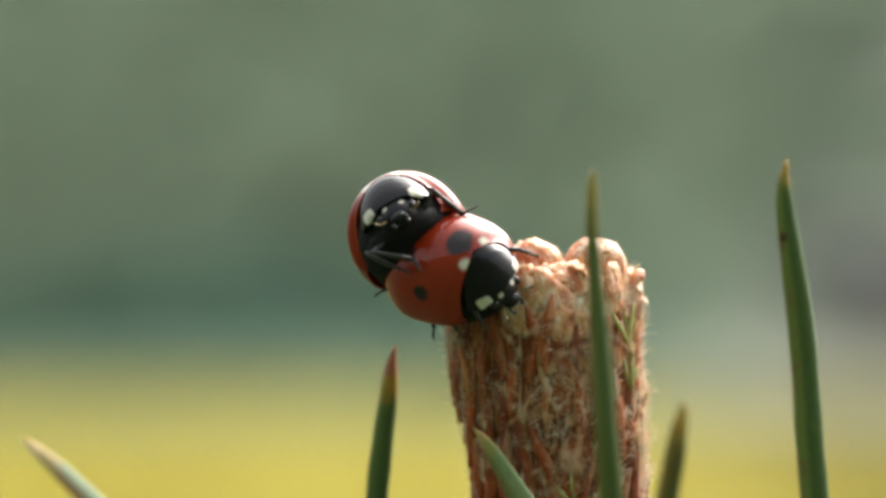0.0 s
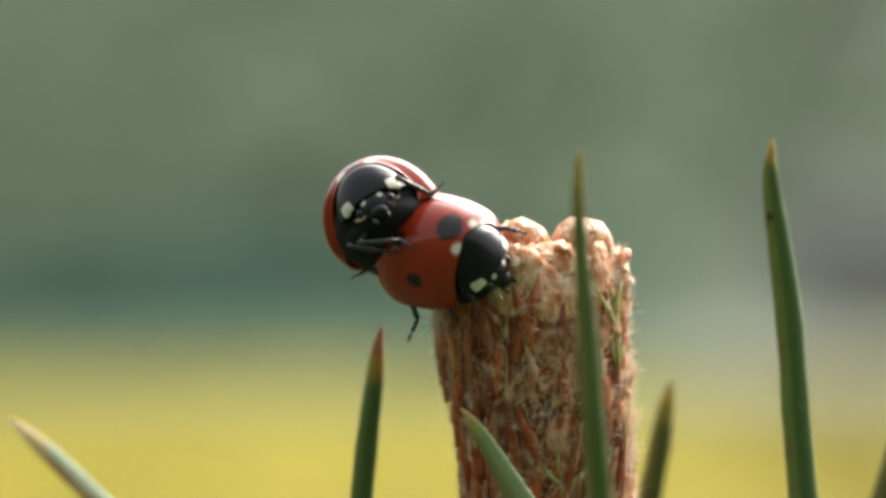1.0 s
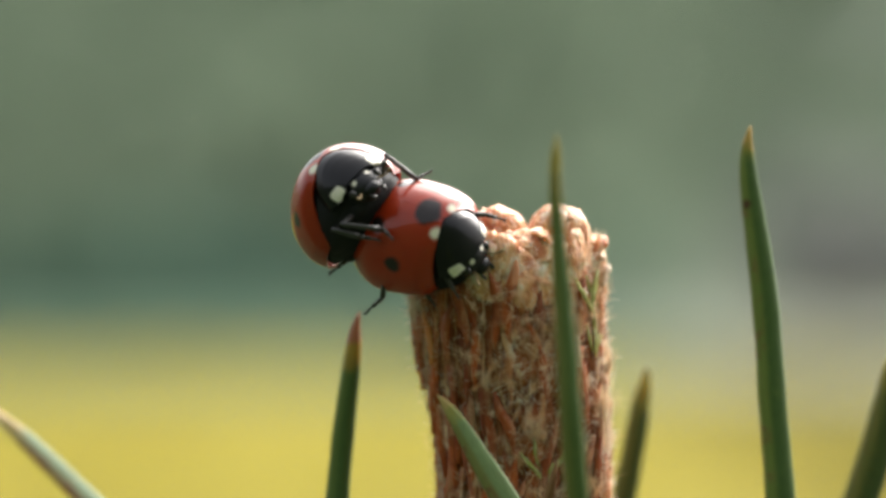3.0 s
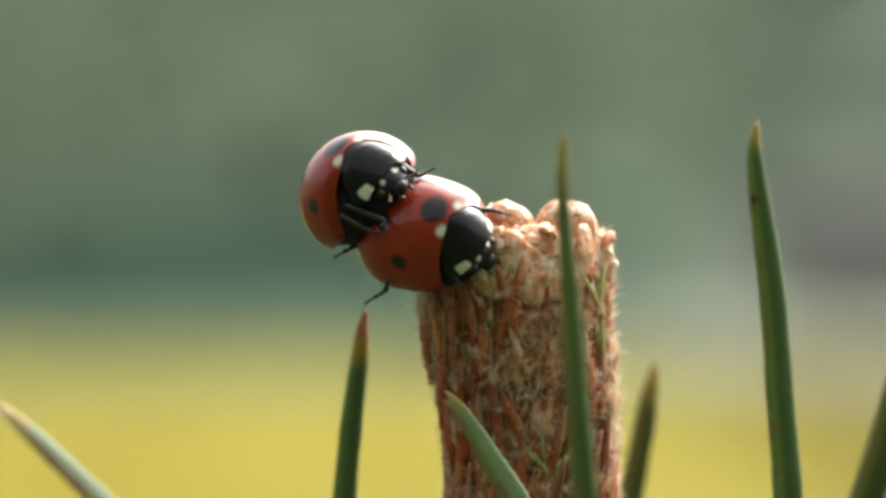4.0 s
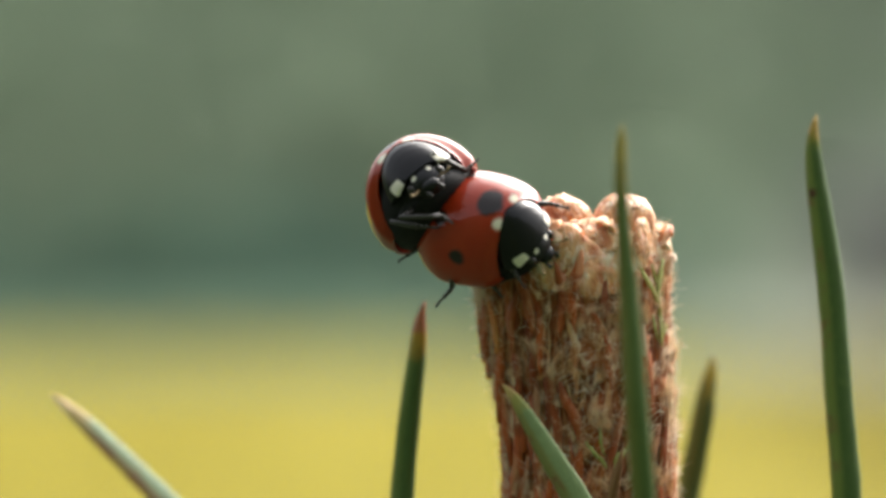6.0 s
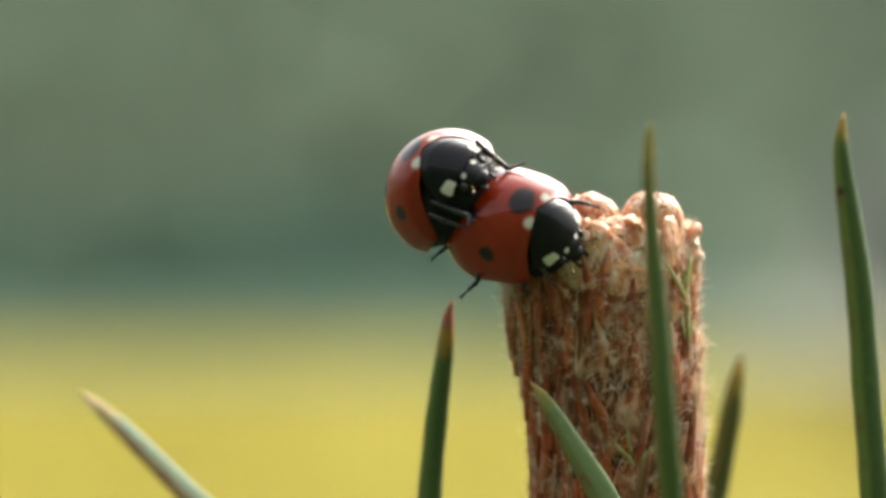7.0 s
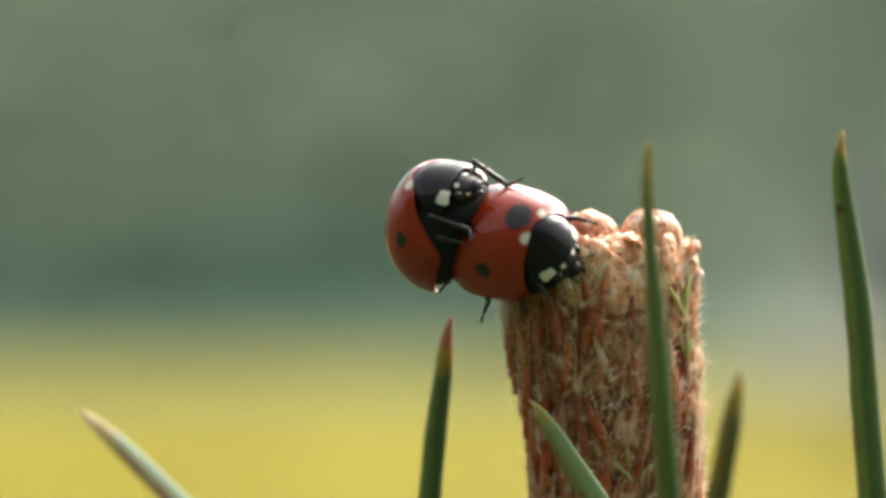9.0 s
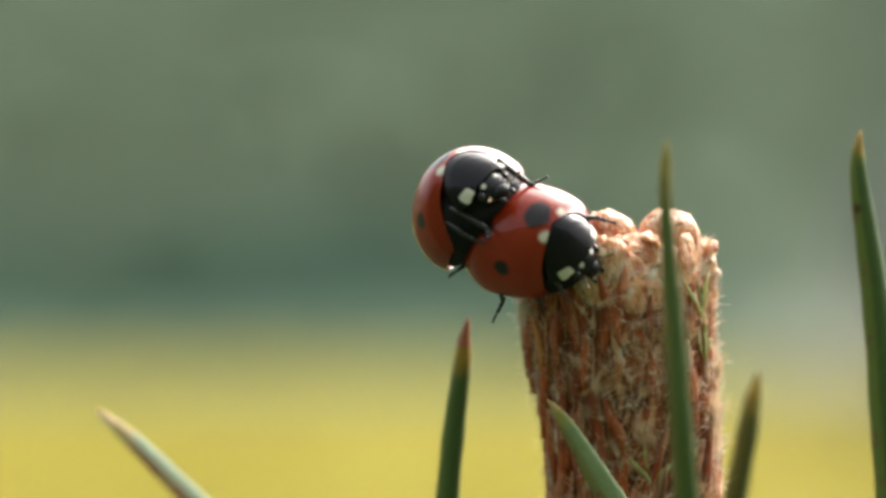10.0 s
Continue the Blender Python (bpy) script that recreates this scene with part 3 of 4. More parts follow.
def fuzz(base):
    """Fine pale hairs all over the shoot."""
    rng = random.Random(5)
    verts, faces = [], []

    def done(name, material, label):
        ob = part(name, mesh_from(name, verts, faces, material), base, label)
        tagged(ob, kind="stuff")
        verts.clear()
        faces.clear()

    def hair(p, d, length, curl=0.8, fat=1.0, sweep=Vector()):
        side = d.cross(Vector((rng.gauss(0, 1), rng.gauss(0, 1), rng.gauss(0, 1)))).normalized()
        bend = Vector((rng.gauss(0, 1), rng.gauss(0, 1), rng.gauss(0, 1) + 0.5)) * curl + sweep
        w = rng.uniform(0.007, 0.018) * fat
        up = side.cross(d)
        o = len(verts)
        for i in range(4):
            f = i / 3
            q = p + (d + bend * f) * length * f
            ww = w * (1 - 0.75 * f)
            verts.extend([q + side * ww, q - side * ww * 0.5 + up * ww, q - side * ww * 0.5 - up * ww])
        for i in range(3):
            for j in range(3):
                a, b = o + 3 * i + j, o + 3 * i + (j + 1) % 3
                faces.append((a, b, b + 3, a + 3))

    for _ in range(10000):
        z = rng.uniform(-12.5, 0.8)
        w = rng.uniform(0, 2 * math.pi)
        d = Vector((math.cos(w), math.sin(w), 0))
        if d.y > 0.3:
            continue
        cx, cy, r = axis(z)
        if noise.noise((d.x * 5, d.y * 5, z * 0.9)) < rng.uniform(-0.35, 0.3) - 0.15 * d.x:
            continue
        flat = d.x < -0.4 or rng.random() < 0.86
        way = (d * rng.uniform(0.1, 0.4) + Vector((rng.gauss(0, 0.5), rng.gauss(0, 0.3), rng.uniform(-0.2, 1)))) if flat else d + Vector((rng.gauss(0, 0.35), rng.gauss(0, 0.35), rng.uniform(-0.2, 0.9)))
        hair(Vector((cx, cy, z)) + d * (r + rng.uniform(-0.02, 0.16)), way.normalized(), rng.uniform(0.15, 0.45) * (1.0 if flat else 0.5) * (0.6 if z > -3.0 or d.x > 0.5 else 1.0))
    for k in range(420):                       # woolly tufts along both flanks
        if k < 300:
            z, w = rng.choice((rng.uniform(-12.0, 0.2), rng.gauss(-4.6, 0.5), rng.gauss(-0.6, 0.7), rng.gauss(-7.6, 0.6))), rng.uniform(-0.45, 0.2)
        elif k < 350:
            z, w = rng.gauss(-2.5, 0.35), math.pi + rng.uniform(-0.1, 0.4)
        else:
            z, w = rng.uniform(-12.0, -3.0), math.pi + rng.uniform(-0.1, 0.3)
        d = Vector((math.cos(w), math.sin(w), 0))
        cx, cy, r = axis(z)
        foot, lean = Vector((cx, cy, z)) + d * (r + rng.uniform(-0.05, 0.08)), Vector((rng.gauss(0, 0.3), rng.gauss(0, 0.3), rng.uniform(-0.1, 0.9)))
        for _ in range(7):
            way = d * 0.6 + lean + Vector((rng.gauss(0, 0.4), rng.gauss(0, 0.4), rng.gauss(0, 0.4)))
            hair(foot + Vector((rng.gauss(0, 0.06), rng.gauss(0, 0.06), rng.gauss(0, 0.1))), way.normalized(), rng.uniform(0.10, 0.26), 0.9, 2.0)
    for _ in range(70):                        # loose pale curls, kept rightward to brighten the lit side
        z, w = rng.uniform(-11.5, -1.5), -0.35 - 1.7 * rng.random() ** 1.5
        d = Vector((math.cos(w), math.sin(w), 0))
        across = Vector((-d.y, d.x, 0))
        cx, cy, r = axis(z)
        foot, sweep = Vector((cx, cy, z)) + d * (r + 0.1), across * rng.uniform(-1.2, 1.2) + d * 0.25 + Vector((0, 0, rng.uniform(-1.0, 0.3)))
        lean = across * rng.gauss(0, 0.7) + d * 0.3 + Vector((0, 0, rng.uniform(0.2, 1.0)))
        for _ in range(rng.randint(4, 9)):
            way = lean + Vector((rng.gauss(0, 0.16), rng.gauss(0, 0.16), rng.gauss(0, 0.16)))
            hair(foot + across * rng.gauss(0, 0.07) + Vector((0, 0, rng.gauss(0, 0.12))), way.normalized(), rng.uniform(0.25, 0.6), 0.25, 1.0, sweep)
    for k in range(2600):                      # a thin fringe of short hairs down both sides, for the backlit rim
        z, w = rng.uniform(-12.3, -0.3), rng.uniform(-0.35, 0.35) + (math.pi if k % 5 < 3 else 0.0)
        d = Vector((math.cos(w), math.sin(w), 0))
        cx, cy, r = axis(z)
        way = d * rng.uniform(0.3, 1.0) + Vector((rng.gauss(0, 0.3), rng.gauss(0, 0.3), rng.uniform(-0.3, 1.0)))
        hair(Vector((cx, cy, z)) + d * (r + rng.uniform(-0.1, 0.02)), way.normalized(), rng.uniform(0.10, 0.32), 0.6, 1.6)
    done("fuzz", HAIR, "fine pale woolly hairs")
    for w, z, half, long, skew in sites():     # wads of wool in the seams, most of them fringing the tips of the scales
        for side in (-1, 1):
            # count rises rightward: the lit side's brightness is put into the wool
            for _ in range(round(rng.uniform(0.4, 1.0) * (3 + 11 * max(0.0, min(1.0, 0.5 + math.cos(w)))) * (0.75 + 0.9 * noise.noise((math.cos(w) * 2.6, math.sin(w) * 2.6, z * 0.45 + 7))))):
                f = 1.02 - 0.5 * rng.random() ** 1.6 if rng.random() < 0.5 else rng.random()
                a = w + side * half * (0.45 + 0.6 * math.sin(math.pi * min(1.0, f))) + rng.gauss(0, 0.015)
                zz = z + long * (f - 0.5)
                d = Vector((math.cos(a), math.sin(a), 0))
                heap = noise.noise((d.x * 4.2, d.y * 4.2, zz * 0.8 + 3))
                if heap < rng.uniform(-0.15, 0.15):
                    continue
                across = Vector((-d.y, d.x, 0))
                cx, cy, r = axis(max(-11.0, zz))
                root = Vector((cx, cy, zz)) + d * (r + rng.uniform(-0.02, 0.08) + 0.35 * heap)
                lean = Vector((0, 0, 1)) - across * side * rng.uniform(-0.4, 1.5) + d * rng.uniform(0.0, 0.25)
                size, bend = rng.uniform(0.35, 0.9), across * rng.uniform(-1.8, 1.8) + Vector((0, 0, rng.uniform(-0.8, 0.2)))
                for _ in range(24):
                    way = lean + Vector((rng.gauss(0, 0.10), rng.gauss(0, 0.10), rng.gauss(0, 0.10)))
                    foot = root + across * rng.gauss(0, 0.08) + d * rng.uniform(-0.03, 0.07) + Vector((0, 0, rng.gauss(0, 0.10)))
                    hair(foot, way.normalized(), size * rng.uniform(0.5, 1.0), 0.35, 0.9, bend)
    done("wool", WOOL, "tan wool along the edges of the scales")


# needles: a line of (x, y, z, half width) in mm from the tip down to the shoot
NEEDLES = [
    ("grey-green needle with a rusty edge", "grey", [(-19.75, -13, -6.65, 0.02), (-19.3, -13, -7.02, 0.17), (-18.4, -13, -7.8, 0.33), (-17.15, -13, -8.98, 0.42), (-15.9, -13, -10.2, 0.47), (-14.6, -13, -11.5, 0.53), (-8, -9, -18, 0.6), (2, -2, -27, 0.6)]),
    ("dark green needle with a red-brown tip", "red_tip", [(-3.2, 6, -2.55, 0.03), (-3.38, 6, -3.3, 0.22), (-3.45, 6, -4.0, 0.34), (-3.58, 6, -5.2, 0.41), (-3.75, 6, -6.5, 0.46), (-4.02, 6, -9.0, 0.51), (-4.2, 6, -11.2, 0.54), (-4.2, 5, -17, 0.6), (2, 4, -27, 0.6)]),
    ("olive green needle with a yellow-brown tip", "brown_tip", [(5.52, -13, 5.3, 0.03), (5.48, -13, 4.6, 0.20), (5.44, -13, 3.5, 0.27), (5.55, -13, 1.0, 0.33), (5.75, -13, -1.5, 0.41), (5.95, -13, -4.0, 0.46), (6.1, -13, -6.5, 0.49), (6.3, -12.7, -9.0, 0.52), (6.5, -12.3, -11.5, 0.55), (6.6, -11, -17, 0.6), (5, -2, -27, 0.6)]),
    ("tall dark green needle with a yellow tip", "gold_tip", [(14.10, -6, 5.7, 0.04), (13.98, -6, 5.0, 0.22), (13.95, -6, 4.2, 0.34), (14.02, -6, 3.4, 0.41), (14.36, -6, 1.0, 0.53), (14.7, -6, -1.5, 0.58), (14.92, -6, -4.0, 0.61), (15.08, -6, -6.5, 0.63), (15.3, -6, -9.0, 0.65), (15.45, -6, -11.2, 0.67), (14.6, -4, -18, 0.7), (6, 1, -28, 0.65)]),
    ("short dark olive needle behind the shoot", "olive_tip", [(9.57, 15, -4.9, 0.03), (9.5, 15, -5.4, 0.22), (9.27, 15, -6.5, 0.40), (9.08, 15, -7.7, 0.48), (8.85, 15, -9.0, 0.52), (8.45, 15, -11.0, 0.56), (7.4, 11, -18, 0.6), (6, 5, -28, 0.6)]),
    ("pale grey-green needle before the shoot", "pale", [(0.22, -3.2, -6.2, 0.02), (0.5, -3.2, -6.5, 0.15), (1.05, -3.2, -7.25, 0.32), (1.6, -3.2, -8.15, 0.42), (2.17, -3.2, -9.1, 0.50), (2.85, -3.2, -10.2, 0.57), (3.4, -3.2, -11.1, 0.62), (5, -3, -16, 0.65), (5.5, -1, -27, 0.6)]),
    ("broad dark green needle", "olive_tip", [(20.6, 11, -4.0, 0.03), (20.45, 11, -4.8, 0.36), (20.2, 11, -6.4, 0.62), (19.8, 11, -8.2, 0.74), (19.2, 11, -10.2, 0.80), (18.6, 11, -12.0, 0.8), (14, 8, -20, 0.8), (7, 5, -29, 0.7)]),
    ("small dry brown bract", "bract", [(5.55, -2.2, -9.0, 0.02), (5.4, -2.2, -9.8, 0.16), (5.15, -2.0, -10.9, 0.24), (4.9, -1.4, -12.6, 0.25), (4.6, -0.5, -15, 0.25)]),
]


def needles(base):
    looks = {
        "pale": needle_material("needle_pale", (0.27, 0.36, 0.165), (0.211, 0.211, 0.0702), (0.468, 0.328, 0.125), (0.328, 0.296, 0.0858), 1.0, 0.9),
        "grey": needle_material("needle_grey", (0.22, 0.31, 0.17), (0.24, 0.15, 0.055), (0.52, 0.37, 0.18), (0.34, 0.25, 0.08), 1.4, 1.0),
        "red_tip": needle_material("needle_red_tip", (0.0936, 0.172, 0.0468), (0.117, 0.172, 0.039), (0.421, 0.156, 0.078), (0.42, 0.27, 0.04), 1.8),
        "brown_tip": needle_material("needle_brown_tip", (0.11, 0.17, 0.043), (0.156, 0.172, 0.039), (0.34, 0.27, 0.05), (0.22, 0.19, 0.04), 2.0),
        "olive_tip": needle_material("needle_olive_tip", (0.065, 0.10, 0.02), (0.12, 0.14, 0.03), (0.38, 0.31, 0.05), (0.22, 0.20, 0.035), 1.5),
        "gold_tip": needle_material("needle_gold_tip", (0.0858, 0.148, 0.0351), (0.172, 0.218, 0.0468), (0.484, 0.296, 0.0702), (0.218, 0.218, 0.039), 0.95, 0.6, (13.42, -6.4, 2.15)),
        "bract": needle_material("dry_bract", (0.218, 0.0936, 0.039), (0.265, 0.133, 0.0624), (0.281, 0.156, 0.078), (0.234, 0.109, 0.0468), 0.5),
    }
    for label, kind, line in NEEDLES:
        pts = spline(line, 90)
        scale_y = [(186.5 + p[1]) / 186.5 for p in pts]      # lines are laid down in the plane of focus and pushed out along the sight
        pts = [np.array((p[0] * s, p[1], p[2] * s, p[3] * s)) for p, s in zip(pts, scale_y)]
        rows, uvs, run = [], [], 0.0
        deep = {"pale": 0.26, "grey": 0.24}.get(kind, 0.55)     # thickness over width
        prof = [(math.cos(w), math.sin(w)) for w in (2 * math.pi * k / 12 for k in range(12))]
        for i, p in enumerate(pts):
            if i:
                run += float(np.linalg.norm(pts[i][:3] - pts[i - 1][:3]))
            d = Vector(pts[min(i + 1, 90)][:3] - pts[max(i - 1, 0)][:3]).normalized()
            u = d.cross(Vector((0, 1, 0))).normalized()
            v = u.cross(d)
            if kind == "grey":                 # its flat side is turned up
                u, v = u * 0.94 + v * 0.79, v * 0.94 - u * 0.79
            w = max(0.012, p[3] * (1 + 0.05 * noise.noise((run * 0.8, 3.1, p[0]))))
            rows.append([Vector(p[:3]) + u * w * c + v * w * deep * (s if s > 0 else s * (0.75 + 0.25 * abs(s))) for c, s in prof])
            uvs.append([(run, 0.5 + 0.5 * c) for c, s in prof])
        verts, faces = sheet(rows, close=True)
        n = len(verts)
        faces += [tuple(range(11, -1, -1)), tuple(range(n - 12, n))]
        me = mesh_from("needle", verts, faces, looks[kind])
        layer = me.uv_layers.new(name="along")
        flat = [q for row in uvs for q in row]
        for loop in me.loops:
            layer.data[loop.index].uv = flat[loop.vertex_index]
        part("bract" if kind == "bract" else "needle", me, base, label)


shoot_base = shoot()
buds(shoot_base)
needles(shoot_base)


# ---------------------------------------------------------------- the beetles
FEMUR, SHIN = 1.55, 2.1
COXA = {"front": (1.75, 0.72, -0.5), "middle": (0.75, 1.0, -0.55), "hind": (-0.45, 1.05, -0.55)}


def wing_case(side, rear, plump, recess):
    a, b, h = HALF
    rows = []
    for i in range(45):
        f = (i / 44) ** 1.35
        lip = math.exp(-(f / 0.045) ** 2)
        row = []
        for j in range(37):
            g = j / 36
            phi = radians(90) * min(1.0, g / 0.86)
            under = max(0.0, g - 0.86) / 0.14
            front = 1.98 - 0.10 * math.exp(-(g / 0.10) ** 2) - recess * (max(0.0, g - 0.34) / 0.66) ** 1.15
            t0 = math.acos(min(1, front / a))
            t = t0 + (math.pi - t0) * f
            x = a * math.cos(t)
            s = max(0.0, math.sin(t)) ** 0.86
            drop = 0.46 + 0.24 * max(0.0, min(1.0, (1.1 - x) / 2.4))
            y = b * s * (math.sin(phi) - 0.10 * under ** 1.7)
            z = h * s * math.cos(phi) - drop * under * min(1.0, s * 2)
            y, z = y * (1 - 0.17 * lip), z * (1 - 0.035 * lip)
            if x < 0:
                swell = 1 + (plump - 1) * min(1.0, -x / 1.2)
                x, y = x * rear, y * swell
            row.append(Vector((x, side * (y + 0.003), z)))
        rows.append(row)
    return thick(rows, side > 0)


def collar():
    """The shield behind the head."""
    rows = []
    a, b, h = HALF
    for i in range(21):
        f = i / 20
        row = []
        for j in range(41):
            g = -1 + 2 * j / 40
            phi = radians(82) * g
            back = 1.70 + 0.18 * (1 - g * g) - 0.09 * g * g
            ahead = 2.98 - 0.22 * g * g - 1.6 * max(0.0, abs(g) - 0.8) ** 1.3
            x = back + (ahead - back) * f
            s = float(np.interp(x, (1.4, 1.7, 2.0, 2.3, 2.55, 2.75, 2.9, 3.0), (0.83, 0.825, 0.78, 0.69, 0.56, 0.42, 0.28, 0.17)))
            if f > 0.93:
                s *= 1 - 0.10 * (f - 0.93) / 0.07
            wide = float(np.interp(x, (1.4, 1.7, 2.0, 2.3, 2.6, 2.75, 2.9, 3.0), (1.62, 1.70, 1.71, 1.60, 1.37, 1.21, 0.97, 0.78)))
            if f > 0.93:
                wide *= 1 - 0.08 * (f - 0.93) / 0.07
            row.append(Vector((x, wide * math.sin(phi), h * s * math.cos(phi) - 0.05)))
        rows.append(row)
    return thick(rows, False, 0.045)


def thick(rows, flip, share=0.035):
    """A shell with crisp edges: the sheet, its inner side and a rim."""
    inner = [[p * (1 - share) for p in row] for row in rows]
    outer = sheet(rows)
    inside = sheet(inner)
    inside = (inside[0], [q[::-1] for q in inside[1]])
    loop = rows[0] + [r[-1] for r in rows[1:-1]] + rows[-1][::-1] + [r[0] for r in rows[-2:0:-1]]
    back = inner[0] + [r[-1] for r in inner[1:-1]] + inner[-1][::-1] + [r[0] for r in inner[-2:0:-1]]
    rim = sheet([loop, back], close=True)
    rim = (rim[0], [q[::-1] for q in rim[1]])
    verts, faces = joined(outer, inside, rim)
    return verts, [q[::-1] for q in faces] if flip else faces


def shank(ankle, tip):
    """Shin and foot, from the knee at the origin to the claws, bent at the ankle."""
    knee, ankle, tip = Vector((0, 0, 0)), Vector(ankle), Vector(tip)
    up, out = (ankle - knee), (tip - ankle)

    def on(f):
        return ankle + out * f

    claw = out.normalized() * 0.12
    return joined(tube([knee - up * 0.04, up * 0.25, up * 0.7, ankle], (0.095, 0.11, 0.125, 0.125), 9),
                  tube([on(-0.03), on(0.18), on(0.30)], (0.075, 0.105, 0.095), 8),
                  tube([on(0.30), on(0.50), on(0.63)], (0.075, 0.10, 0.07), 8),
                  tube([on(0.63), on(0.88), on(1.0)], (0.05, 0.055, 0.06), 8),
                  tube([on(1.0), tip + claw + Vector((0, 0.07, 0)), tip + claw + Vector((0.02, 0.10, -0.09))], (0.045, 0.035, 0.012), 6),
                  tube([on(1.0), tip + claw + Vector((0, -0.07, 0)), tip + claw + Vector((0.02, -0.10, -0.09))], (0.045, 0.035, 0.012), 6))


def beetle(name, label, rear, plump, recess, curled):
    base = new(name)
    tagged(base, label, "ladybird", "mating ladybirds")
    body = ball((-0.25, 0, -0.38), (2.85, 2.32, 1.16), 32, 16, lambda p: 1 + 0.03 * math.sin(9 * p.x) * (p.z < 0))
    chest = ball((1.65, 0, -0.05), (0.95, 1.4, 0.95), 24, 14)
    back = ball((-0.25, 0, 0.2), (2.72, 2.42, 2.15), 32, 20)
    part("body", mesh_from("body", *joined(body, chest, back), BELLY), base, "dull black body")
    for side, word in ((1, "left"), (-1, "right")):
        part("wing_case", mesh_from("wing_case", *wing_case(side, rear, plump, recess[word]), SHELL), base, "glossy red wing case with black spots")
    part("pronotum", mesh_from("pronotum", *collar(), COLLAR), base, "shiny black shield with white corner patches")
    part("scutellum", mesh_from("scutellum", *ball((1.86, 0, 2.20), (0.16, 0.14, 0.09), 12, 8), BELLY), base)
    skull = ball((2.42, 0, -0.04), (0.60, 0.90, 0.76), 28, 18, lambda p: 1 + 0.05 * p.x * (p.z < 0))
    snout = ball((2.90, 0, -0.46), (0.30, 0.44, 0.30), 20, 12)
    head = part("head", mesh_from("head", *joined(skull, snout), FACE), base, "black head with two white spots")
    for side in (1, -1):
        part("eye", mesh_from("eye", *ball((2.66, side * 0.76, -0.05), (0.27, 0.2, 0.25), 14, 10), EYE_BALL), head)
        path = [(2.90, side * 0.32, -0.60), (3.06, side * 0.36, -0.76), (3.10, side * 0.30, -0.94)]
        part("palp", mesh_from("palp", *tube(path, (0.06, 0.08, 0.10), 8), LIMB), head)
        tips = [(2.85, side * 0.55, -0.3), (3.05, side * 0.72, -0.42), (3.22, side * 0.88, -0.48), (3.36, side * 1.02, -0.46), (3.42, side * 1.08, -0.44)]
        part("antenna", mesh_from("antenna", *tube(tips, (0.05, 0.035, 0.04, 0.075, 0.04), 8), FEELER), head, "yellow-brown clubbed antenna")
    legs = {}
    thigh = tube([(-0.1, 0, 0), (0.25, 0, 0), (0.8, 0, 0.03), (1.3, 0, 0.02), (FEMUR, 0, 0)], (0.09, 0.14, 0.155, 0.12, 0.08), 10, 0.75)
    thigh_mesh, shin_mesh = mesh_from("leg", *thigh, LIMB), mesh_from("shin", *shank((1.22, 0.16, 0), (2.03, 0, 0)), LIMB)
    odd = {("hind", "right"): mesh_from("shin", *shank((1.18, -0.34, -0.25), (2.03, 0, 0)), LIMB)}          # feet that hang free or curl up
    if curled:
        odd["front", "left"] = odd["front", "right"] = mesh_from("shin", *shank((1.85, 0.03, 0), (2.12, 0.62, 0)), LIMB)
    for place in COXA:
        for side, word in ((1, "left"), (-1, "right")):
            leg = part("leg", thigh_mesh, base)
            legs[place, word] = (leg, part("shin", odd.get((place, word), shin_mesh), leg, "jointed shin with a hooked foot"))
    return base, legs


def bend(place, word, foot, pole):
    """Poses of a leg in its beetle and of the shin in the leg, so that the foot (mm, beetle's space) is reached."""
    side = 1 if word == "left" else -1
    x, y, z = COXA[place]
    root, goal = Vector((x, y * side, z)), Vector(foot)
    way = goal - root
    far = min(max(way.length, 0.75), FEMUR + SHIN - 0.03)
    d = way.normalized()
    up = Vector(pole)
    up = (up - d * up.dot(d)).normalized()
    c1 = (FEMUR ** 2 + far ** 2 - SHIN ** 2) / (2 * FEMUR * far)
    a1 = math.acos(max(-1, min(1, c1)))
    c2 = (FEMUR ** 2 + SHIN ** 2 - far ** 2) / (2 * FEMUR * SHIN)
    a2 = math.pi - math.acos(max(-1, min(1, c2)))
    ax = d * math.cos(a1) + up * math.sin(a1)
    ay = (up * math.cos(a1) - d * math.sin(a1))
    az = ax.cross(ay)
    m = Matrix((ax, ay, az)).transposed().to_4x4()
    m.translation = root * MM
    return m, Matrix.Translation((FEMUR * MM, 0, 0)) @ Matrix.Rotation(-a2, 4, "Z")


def pin(legs, place, word, foot, pole):
    for ob, m in zip(legs[place, word], bend(place, word, foot, pole)):
        ob.matrix_basis = m


female, female_legs = beetle("ladybird", "red seven-spotted ladybird clinging to the shoot tip", 1.12, 1.06, {"left": 0.34, "right": 0.34}, False)
male, male_legs = beetle("ladybird", "red seven-spotted ladybird mounted on another, rocking", 1.08, 1.05, {"left": 0.3, "right": 1.55}, True)

# the shoot's many small pieces
scales(shoot_base)
fibres(shoot_base)
fuzz(shoot_base)


